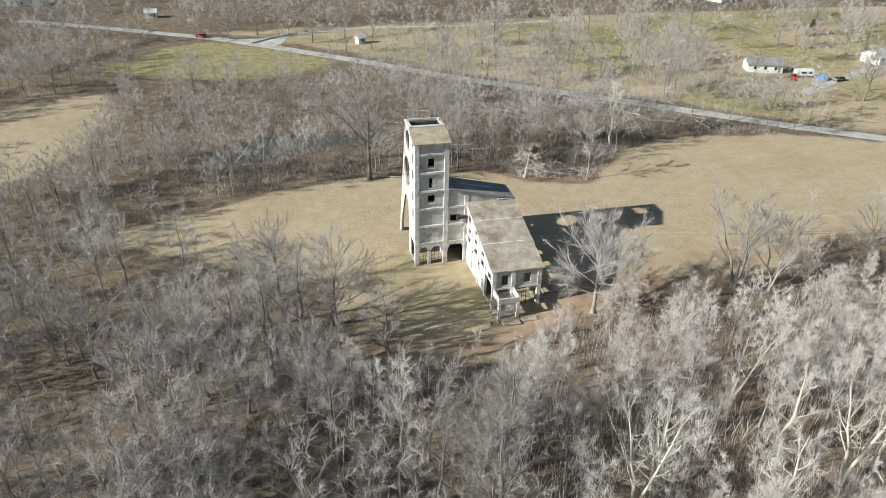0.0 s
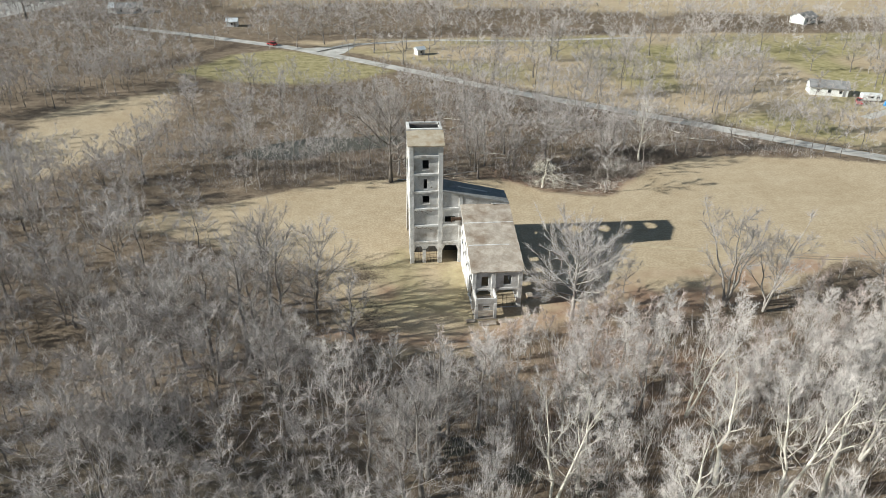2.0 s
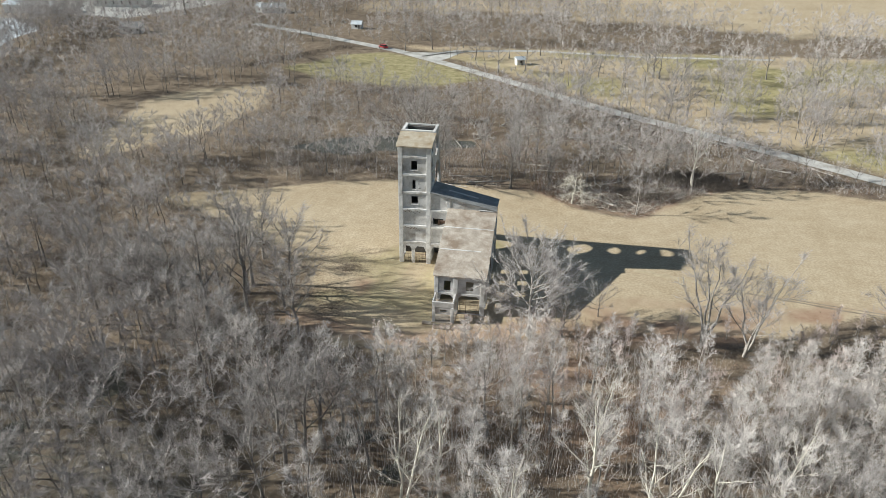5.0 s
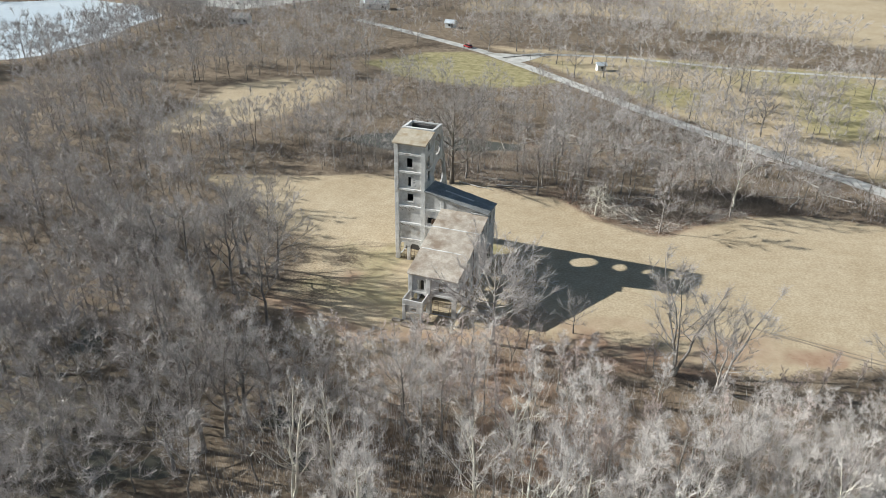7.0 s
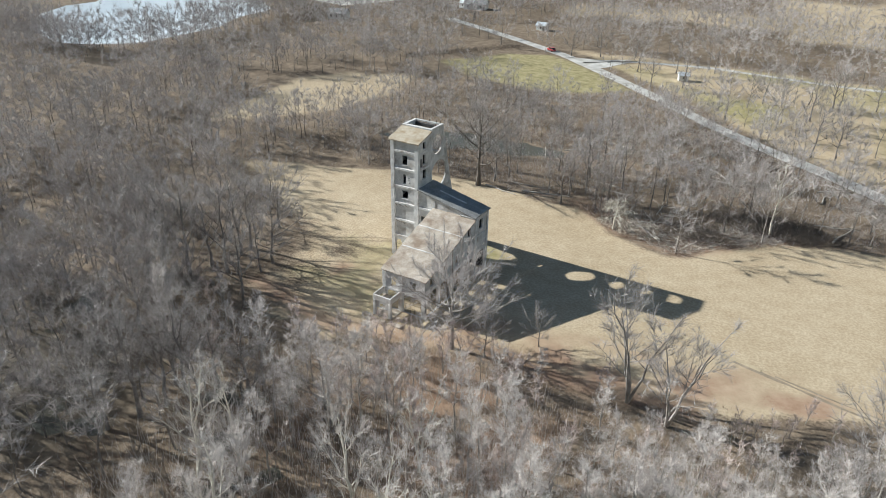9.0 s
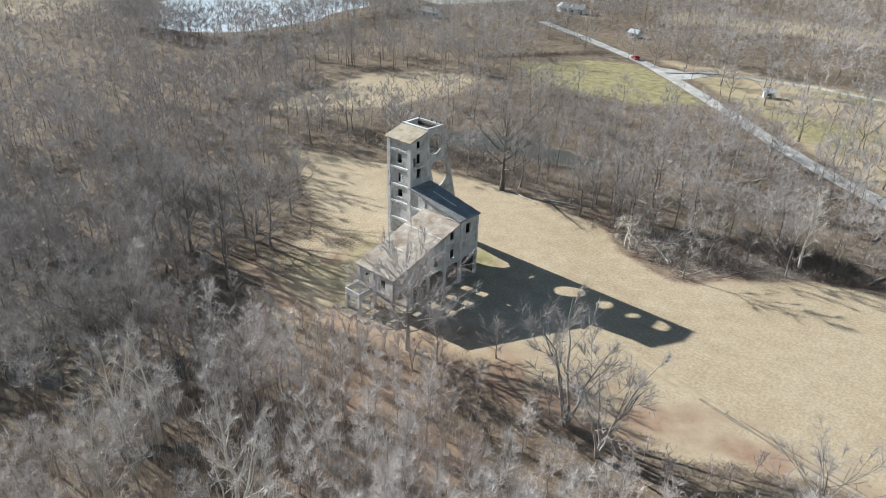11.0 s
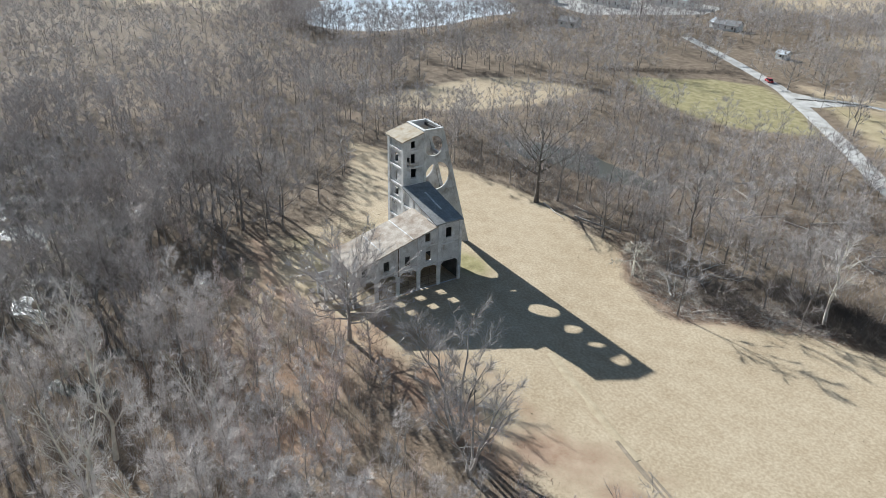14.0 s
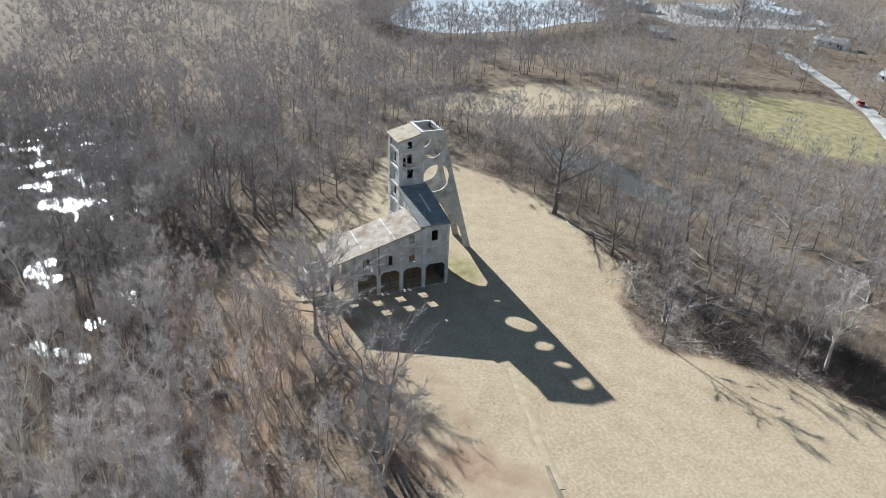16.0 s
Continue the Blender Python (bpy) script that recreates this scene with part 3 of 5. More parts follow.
part("front_wall", slab("y", 0.22, 0.25, [(W + 0.05, 4.4), (9.7, 4.4), (9.7, roof_a(9.7) - 0.3), (W + 0.05, roof_a(W) - 0.3)], [rect(6.4, 8.3, 8.4, 9.6)]), CONCRETE, tipple, "recessed concrete panels of the link bay")
part("front_wall", slab("y", 0.05, 0.3, [(9.7, 11.6), (EX, 11.6), (EX, roof_a(EX) - 0.3), (9.7, roof_a(9.7) - 0.3)]), CONCRETE, tipple)
part("arch_panel", slab("y", 0.05, 0.4, [(W + 0.05, 2.6), (6.5, 3.7), (8.5, 3.7), (8.95, 2.6), (8.95, 4.4), (W + 0.05, 4.4)]), CONCRETE, tipple)
part("column", box(8.95, 9.65, -0.02, 0.6, 0, roof_a(9.3) - 0.35), TRIM, tipple)
for z in (4.4, 7.9, 11.3):
    part("beam", box(W + 0.05, 8.95, 0.0, 0.4, z - 0.3, z + 0.1), TRIM, tipple)
# Closed wall, with the shade of the bay put into its dark colour.
part("rear_wall", slab("y", 4.95, 0.28, [(W, 0), (EX, 0), (EX, roof_a(EX) - 0.3), (W, roof_a(W) - 0.3)], [rect(8.5, 9.8, 8.2, 10.0)]), INTERIOR_SHADE, tipple)
part("roof", sloped(W + 0.02, 18.15, -0.35, 5.35, roof_a(W), roof_a(18.15), roof_a(W), roof_a(18.15), 0.22, (12, 6), 0.025, 3), SHADED_ROOF, tipple, "sloping slab roof of the link bay in the tower's shade")
# Pale raised strip that stands in for a streak of sunlight.
part("roof_joint_or_sun_streak", sloped(9.0, 14.5, 2.75, 3.05, roof_a(9.0) + 0.08, roof_a(14.5) + 0.08, roof_a(9.0) + 0.08, roof_a(14.5) + 0.08, 0.09, (8, 1), 0.01, 4), TRIM, tipple, "pale strip painted as a streak of sunlight along the roof")

# wing with the long sloping roof
def roof_b(y):
    return 12.0 + y * 0.287


BAYS = [(-3.3, 0.2), (-7.5, -4.0), (-11.65, -8.15), (-15.8, -12.3)]
ring = [(-16.3, 0), (-15.8, 0)]
east_holes = [gate(a, b, 4.35, 0.6, 0.04) for a, b in BAYS] + [gate(0.95, 4.65, 4.5, 0.6, 0.04)]
east_holes += [broken(a + 1.05, a + 2.2, 5.5, 7.4, 20 + i, 0.08) for i, (a, b) in enumerate(BAYS)] + [rect(-2.35, -1.3, 9.2, 10.85), rect(1.9, 3.1, 9.1, 11.1)]
part("side_wall", slab("x", EX - T, T, [(-16.3, 0), (5.2, 0), (5.2, 12.05), (-0.1, 12.0), (-0.1, roof_b(-0.1) - 0.25), (-16.3, roof_b(-16.3) - 0.25)], east_holes), CONCRETE, tipple, "concrete side wall with window openings and open bays below")
west_holes = [gate(a, b, 4.35, 0.6, 0.04) for a, b in BAYS]
for i, (a, b) in enumerate(BAYS):
    c = (a + b) / 2 - 0.35
    west_holes += [broken(c - 0.75, c + 0.75, 4.85, 5.85, 40 + i, 0.1)]
    west_holes += [broken(c - 0.75, c + 0.75, 6.5, 7.5, 50 + i, 0.1)] if i < 3 else []
west_holes += [rect(-2.5, -1.2, 8.7, 10.0), rect(-6.6, -5.4, 8.2, 9.2)]
part("side_wall", slab("x", 9.5, T, [(-16.3, 0), (-0.02, 0), (-0.02, roof_b(0) - 0.3), (-16.3, roof_b(-16.3) - 0.25)], west_holes), TRIM, tipple, "sunlit whitewashed side wall with broken window openings")
# Added thin panel; its dark colour stands for shade inside the wing.
part("shade_panel", slab("x", 9.803, 0.03, [(-15.98, 0.02), (-0.05, 0.02), (-0.05, roof_b(0) - 0.5), (-15.98, roof_b(-16) - 0.5)], west_holes), INTERIOR_SHADE, tipple, "dark panel added inside the wing wall, interior shade in its colour")
for y in (0.55, -3.65, -7.82, -11.97):
    part("pilaster", box(EX, EX + 0.14, y - 0.33, y + 0.33, 0, min(12.0, roof_b(min(y, 0)) - 0.35)), TRIM, tipple)
    if y < 0:
        part("pilaster", box(9.38, 9.5, y - 0.33, y + 0.33, 0, roof_b(y) - 0.35), TRIM, tipple)
part("pilaster", box(EX, EX + 0.14, 4.66, 5.24, 0, 11.9), TRIM, tipple)
for (a, b), i in zip(BAYS, range(4)):
    part("string_course", box(EX, EX + 0.1, a, b, 4.7, 5.0), TRIM, tipple)
    part("string_course", box(9.42, 9.5, a, b, 4.7, 5.0), TRIM, tipple)
    part("sill", box(EX, EX + 0.12, a + 0.95, a + 2.3, 5.36, 5.48, 0.01), TRIM, tipple)
part("string_course", box(EX, EX + 0.1, -3.32, 0.22, 8.35, 8.6), TRIM, tipple)
part("string_course", box(EX, EX + 0.1, 0.88, 4.66, 7.9, 8.2), TRIM, tipple)
part("string_course", box(EX, EX + 0.1, 0.88, 4.66, 4.75, 5.05), TRIM, tipple)
part("drain_pipe", box(EX + 0.14, EX + 0.26, -7.9, -7.75, 4.0, 9.4), RUST, tipple)
part("front_wall", slab("y", -16.3, T, [(9.5, 0), (EX, 0), (EX, 7.05), (9.5, 7.05)], [gate(10.2, 12.6, 3.5, 0.5, 0.04), gate(13.5, 17.1, 3.5, 0.5, 0.04), rect(11.0, 12.15, 4.3, 6.2), rect(14.75, 16.0, 4.5, 6.3)]), CONCRETE, tipple, "end wall with two windows above open bays")
part("pilaster", box(12.65, 13.4, -16.5, -16.3, 0, 6.9), TRIM, tipple)
part("pilaster", box(9.42, 10.1, -16.45, -16.3, 0, 6.9), TRIM, tipple)
part("pilaster", box(17.2, 17.9, -16.45, -16.3, 0, 6.9), TRIM, tipple)
part("beam", box(10.1, 12.65, -16.42, -16.3, 3.6, 4.0), TRIM, tipple)
part("beam", box(13.4, 17.2, -16.42, -16.3, 3.6, 4.0), TRIM, tipple)
part("roof", sloped(9.2, 18.2, -16.6, 0.0, roof_b(-16.6), roof_b(-16.6), roof_b(0), roof_b(0), 0.2, (10, 18), 0.02, 6), ROOF, tipple, "long sloping grey-brown roof slab with worn joints")
for y, x0, x1 in ((-4.9, 9.3, 18.1), (-10.4, 9.5, 16.5)):
    part("roof_joint_or_sun_streak", sloped(x0, x1, y - 0.09, y + 0.09, roof_b(y - 0.09) + 0.05, roof_b(y - 0.09) + 0.05, roof_b(y + 0.09) + 0.05, roof_b(y + 0.09) + 0.05, 0.06, (14, 1), 0.015, 7), TRIM, tipple, "pale worn joint across the slab")
# flat parapet tab where the wing meets the link roof
part("roof_curb", box(14.9, 18.15, -0.32, 0.0, 12.02, 12.22), TRIM, tipple)
# open-topped hopper box in front of the wing
part("hopper_wall", box(9.6, 13.2, -19.5, -19.25, 2.9, 3.9), CONCRETE, tipple)
part("hopper_wall", box(9.6, 9.85, -19.25, -16.5, 2.9, 4.0), CONCRETE, tipple)
part("hopper_wall", box(12.95, 13.2, -19.25, -16.5, 2.9, 4.0), CONCRETE, tipple)
part("hopper_floor", box(9.85, 12.95, -19.25, -16.5, 2.4, 2.6), ROOF, tipple)
part("hopper_wall", slab("y", -19.45, 0.2, [(10.15, 1.6), (12.7, 1.6), (12.7, 2.9), (10.15, 2.9)], [rect(10.9, 12.0, 1.8, 2.5)]), CONCRETE, tipple)
for x in (9.6, 12.7):
    part("column", box(x, x + 0.5, -19.55, -19.1, 0, 2.95), TRIM, tipple)
part("footing", box(9.5, 13.3, -19.7, -16.4, -0.05, 0.1, 0.05), ROOF, tipple)
for y in (-14.0, -9.9, -5.7, -1.5):
    part("roof_beam", box(9.8, EX - T, y - 0.15, y + 0.15, roof_b(y) - 0.75, roof_b(y) - 0.3), CONCRETE, tipple)
# bent reinforcing bars hanging in the ground-floor openings
rnd = random.Random(31)


def rods(places, name="reinforcing_bars", radius=0.035):
    bm = bmesh.new()
    for a, b in places:
        a, b = Vector(a), Vector(b)
        d = (b - a).normalized()
        s = d.orthogonal().normalized() * radius
        t = d.cross(s)
        ring = [[bm.verts.new(p + s * math.cos(k) + t * math.sin(k)) for k in (0, 2.1, 4.2)] for p in (a, b)]
        for k in range(3):
            bm.faces.new((ring[0][k], ring[0][(k + 1) % 3], ring[1][(k + 1) % 3], ring[1][k]))
        bm.faces.new(ring[0][::-1])
        bm.faces.new(ring[1])
    return part(name, bm, RUST, tipple)


rods([((x, 0.4, 0.05), (x + rnd.uniform(-0.3, 0.3), 0.45, rnd.uniform(2.2, 3.4))) for x in (1.0, 1.6, 2.1, 3.2, 3.8, 4.4, 4.9)] + [((0.75, 0.4, z), (5.1, 0.45, z + rnd.uniform(-0.2, 0.2))) for z in (0.9, 1.6, 2.4)])
rods([((x, -16.1, 0.05), (x + rnd.uniform(-0.4, 0.4), -16.05, rnd.uniform(2.0, 3.3))) for x in (13.9, 14.8, 15.6, 16.5)] + [((13.5, -16.1, z), (17.1, -16.0, z)) for z in (0.9, 1.7, 2.5)])
for a, b in BAYS[:3]:
    rods([((EX - 0.15, a, z), (EX - 0.15, b, z + rnd.uniform(-0.2, 0.2))) for z in (0.7, 1.5, 2.4)] + [((EX - 0.15, (a + b) / 2, 0), (EX - 0.2, (a + b) / 2 + 0.3, 3.8))])
for z in (11.1, 7.7):
    rods([((0.8 + 0.5 * k, 0.1, z + rnd.uniform(-0.2, 0.3)), (1.6 + 0.8 * k, -0.25, z - rnd.uniform(0.2, 0.7))) for k in range(4)])
chute = tagged(new("coal_chute"), "rusty steel chute hanging from the link bay wall", "chute")
part("trough", box(7.7, 9.3, -0.5, -0.02, 9.0, 9.5), RUST, chute)
part("end_plate", box(7.5, 7.7, -0.6, -0.02, 8.7, 9.6), RUST, chute)
chute.matrix_basis = Matrix.Identity(4)
rubble = tagged(new("rubble_slab"), "fallen broken concrete slabs beside the hopper", "rubble")
part("chunk", box(10.0, 13.0, -21.6, -20.4, 0, 0.35, 0.12), ROOF, rubble)
part("chunk", box(8.0, 9.6, -20.6, -19.7, 0, 0.25, 0.1), ROOF, rubble)
part("chunk", box(13.4, 16.0, -21.0, -20.0, 0, 0.3, 0.1), ROOF, rubble)
slab_e = tagged(new("fallen_slab"), "flat pale concrete slab lying in the grass", "slab")
part("chunk", box(19.6, 22.2, -13.9, -12.2, 0, 0.3, 0.08), ROOF, slab_e)


# ---- bare trees ----
def tube(path, radii, sides):
    """A tapered tube along points; returns its points and quads."""
    path = np.asarray(path, float)
    k = len(path)
    d = np.gradient(path, axis=0)
    d /= np.linalg.norm(d, axis=1)[:, None] + 1e-9
    ref = np.where(np.abs(d[:, 2:3]) > 0.9, np.array([[1.0, 0, 0]]), np.array([[0, 0, 1.0]]))
    s = np.cross(d, ref)
    s /= np.linalg.norm(s, axis=1)[:, None] + 1e-9
    t = np.cross(d, s)
    ang = np.arange(sides) * 2 * np.pi / sides
    v = path[:, None] + np.asarray(radii)[:, None, None] * (np.cos(ang)[None, :, None] * s[:, None] + np.sin(ang)[None, :, None] * t[:, None])
    i = np.arange(k - 1)[:, None] * sides
    j = np.arange(sides)[None]
    a, b = i + j, i + (j + 1) % sides
    return v.reshape(-1, 3), np.stack([a, b, b + sides, a + sides], -1).reshape(-1, 4)


def spikes(root, tip, radius):
    """Many three-sided tapered twigs at once; returns points and triangles."""
    d = tip - root
    n = len(d)
    ref = np.where(np.abs(d[:, 2:3]) > 0.9 * np.linalg.norm(d, axis=1)[:, None], np.array([[1.0, 0, 0]]), np.array([[0, 0, 1.0]]))
    s = np.cross(d, ref)
    s /= np.linalg.norm(s, axis=1)[:, None] + 1e-9
    t = np.cross(d, s)
    t /= np.linalg.norm(t, axis=1)[:, None] + 1e-9
    r = np.asarray(radius).reshape(-1, 1)
    v = np.stack([root + r * s, root - 0.5 * r * s + 0.87 * r * t, root - 0.5 * r * s - 0.87 * r * t, tip], 1)
    k = np.arange(n)[:, None] * 4
    return v.reshape(-1, 3), np.concatenate([k + [0, 1, 3], k + [1, 2, 3], k + [2, 0, 3]])


def slivers(root, tip, radius):
    """Many fine twigs at once, each one tapered sliver turned at random."""
    d = tip - root
    s = np.cross(d, np.random.RandomState(len(d)).normal(0, 1, d.shape))
    s /= np.linalg.norm(s, axis=1)[:, None] + 1e-9
    r = np.asarray(radius).reshape(-1, 1)
    v = np.stack([root + r * s, root - r * s, tip], 1)
    return v.reshape(-1, 3), np.arange(len(d))[:, None] * 3 + [0, 1, 2]


def pack(pieces):
    v, q, n = [], [], 0
    for pv, pf in pieces:
        v.append(pv)
        q.append(pf + n)
        n += len(pv)
    return np.concatenate(v), q


def tree_shape(seed, height, spread, limbs, subs, twigs, sides=6, twig_r=0.018, twig_l=1.0, rise=0.9, first=0.3, stems=1, thick=0.013, droop=0.0, dome=False, sway=1.0):
    """A bare tree: (trunk points, quads), (crown points, quads, triangles)."""
    r = np.random.RandomState(seed)
    trunk, crown, roots, dirs = [], [], [], []
    tri = []
    for s in range(stems):
        k = 7 if sides > 4 else 5
        lean = r.uniform(-1, 1, 2) * 0.07 * sway * height if stems == 1 else 0.34 * height * np.array([math.cos(s * 2.2 + seed), math.sin(s * 2.2 + seed)]) * r.uniform(0.5, 1.1)
        u = np.linspace(0, 1, k)
        hgt = height * (1 if s == 0 else r.uniform(0.75, 0.95))
        line = np.stack([lean[0] * u ** 1.4, lean[1] * u ** 1.4, hgt * u], 1)
        line[:, 2] *= 0.78 if dome else 1.0
        line[1:, :2] += r.normal(0, 0.012 * sway * height, (k - 1, 2))
        base = height * thick * (1 if stems == 1 else 0.75)
        rad = base * (1 - 0.9 * u) + 0.012
        rad[0] *= 1.35
        line[0, 2] = -0.1
        trunk.append(tube(line, rad, sides))
        for i in range(limbs):
            f = first + (0.98 - first) * (i + r.uniform(0, 0.8)) / limbs
            at = np.array([np.interp(f, u, line[:, c]) for c in range(3)])
            az = i * 2.4 + r.uniform(-0.5, 0.5) + s * 1.3
            length = spread * (1.15 - 0.75 * (f - first) / (1 - first)) * r.uniform(0.7, 1.15)
            up = rise * r.uniform(0.6, 1.3)
            if dome:
                g = (f - first) / (1 - first)
                length = spread * (0.75 + 0.4 * math.sin(math.pi * min(1, g + 0.15))) * r.uniform(0.8, 1.15)
                up = rise * (0.55 + 1.9 * g * g) * r.uniform(0.8, 1.25)
            d = np.array([math.cos(az), math.sin(az), up])
            d /= np.linalg.norm(d)
            w = np.linspace(0, 1, 4 if sides > 3 else 3)
            limb = at + length * w[:, None] * d + np.array([0, 0, 1]) * (0.22 - droop) * length * (w ** 2)[:, None] + r.normal(0, 0.04 * length, (len(w), 3)) * w[:, None]
            lr = max(0.02, base * (1 - 0.85 * f) * 0.55)
            crown.append(tube(limb, lr * (1 - 0.82 * w), 4 if sides > 4 else 3))
            for j in range(subs):
                g = r.uniform(0.25, 1.0)
                p = np.array([np.interp(g, w, limb[:, c]) for c in range(3)])
                e = d + r.normal(0, 0.65, 3) + np.array([0, 0, 0.25 - droop])
                e /= np.linalg.norm(e)
                ln = length * r.uniform(0.25, 0.5) * (1.15 - 0.5 * g)
                q = p + e * ln * 0.55 + r.normal(0, 0.05 * ln, 3)
                z = p + e * ln + np.array([0, 0, 0.12 - droop]) * ln
                if sides > 4:
                    crown.append(tube([p, q, z], [lr * 0.32 + 0.008, lr * 0.2 + 0.006, 0.008], 3))
                else:
                    tri.append((p[None], z[None], np.array([lr * 0.35 + 0.012])))
                h = r.uniform(0.1, 1, twigs)[:, None]
                roots.append(p + (z - p) * h)
                tw = e + r.normal(0, 0.7, (twigs, 3)) + np.array([0, 0, 0.35 - 2 * droop])
                dirs.append(tw / np.linalg.norm(tw, axis=1)[:, None] * (twig_l * r.uniform(0.45, 1.25, twigs))[:, None])
    roots, dirs = np.concatenate(roots), np.concatenate(dirs)
    tv, tq = pack(trunk)
    cv, cq = pack(crown)
    spk = [slivers(roots, roots + dirs, np.full(len(roots), twig_r) * r.uniform(0.6, 1.2, len(roots)))] + [spikes(*x) for x in tri]
    sv, st = pack(spk)
    return (tv, np.concatenate(tq)), (np.concatenate([cv, sv]), np.concatenate(cq), np.concatenate(st) + len(cv))


def tree_meshes(name, shape, bark, twig):
    (tv, tq), (cv, cq, ct) = shape
    return mesh_of(name + "_trunk", tv, [tq], [bark], smooth=True), mesh_of(name + "_crown", cv, [cq, ct], [bark, twig], [0] * len(cq) + [1] * len(ct))


def plant(meshes, x, y, turn, size, label, name="tree", group="bare trees", lean=(0, 0)):
    """One tree as a thing: an empty at its foot with trunk and crown under it."""
    ob = tagged(new(name), label, "tree", group)
    for me, n in zip(meshes, ("trunk", "crown")):
        o = new(n, me)
        o.parent = ob
    ob.matrix_basis = pose(x, y, 0, lean[0], lean[1], turn) @ Matrix.Diagonal((size, size, size, 1))
    return ob


SLENDER = [tree_meshes("slender", tree_shape(100 + i, 13.2, 3.3, 13, 8, 18, rise=1.35, first=0.26, thick=0.010, twig_r=0.011, twig_l=1.25, sway=0.8), BARK, TWIG) for i in range(6)]
DULL = [tree_meshes("dull", tree_shape(150 + i, 13.5, 3.7, 13, 7, 20, rise=1.1, first=0.3, thick=0.011, twig_r=0.012, twig_l=1.3, sway=0.9), WOODBARK, WOODTWIG) for i in range(4)]
BROAD = [tree_meshes("broad", tree_shape(200 + i, 14.5, 6.2, 17, 8, 27, rise=0.75, first=0.25, thick=0.016, twig_l=1.5, twig_r=0.013, dome=True), WOODBARK, WOODTWIG) for i in range(4)]
VASE = [tree_meshes("vase", tree_shape(230 + i, 15.0, 6.0, 12, 9, 22, rise=1.1, first=0.25, thick=0.020, twig_l=1.4, twig_r=0.012, sway=0.9), WOODBARK, WOODTWIG) for i in range(4)]
SYCAMORE = [tree_meshes("sycamore", tree_shape(300 + i, 17, 5.0, 12, 6, 22 // (1 + i % 2), rise=1.2, first=0.25, stems=1 + i % 2, thick=0.017, twig_l=1.3, twig_r=0.012), PALE, TWIG) for i in range(3)]
OPEN = [tree_meshes("open", tree_shape(400 + i, 12, 4.0, 6, 9, 20, rise=0.95, first=0.3, stems=4, thick=0.016, twig_l=1.0, twig_r=0.011), BARK, WOODTWIG) for i in range(2)]
SAPLING = [tree_meshes("sapling", tree_shape(800 + i, 5.6, 1.5, 8, 4, 14, sides=5, rise=1.9, first=0.15, stems=1 + i % 2, thick=0.010, twig_l=0.8, twig_r=0.011), BARK, REDTWIG) for i in range(4)]
LIGHT = [tree_meshes("light", tree_shape(250, 15, 7.2, 26, 11, 40, rise=0.55, first=0.24, dome=True, thick=0.022, twig_l=1.4, twig_r=0.016, sway=0.15), BARK, WOODTWIG)]
OAK = tree_meshes("oak", tree_shape(270, 16.5, 7.2, 20, 10, 26, rise=0.75, first=0.3, thick=0.023, twig_l=1.3, twig_r=0.012, dome=True, sway=0.3), DARKBARK, WOODTWIG)

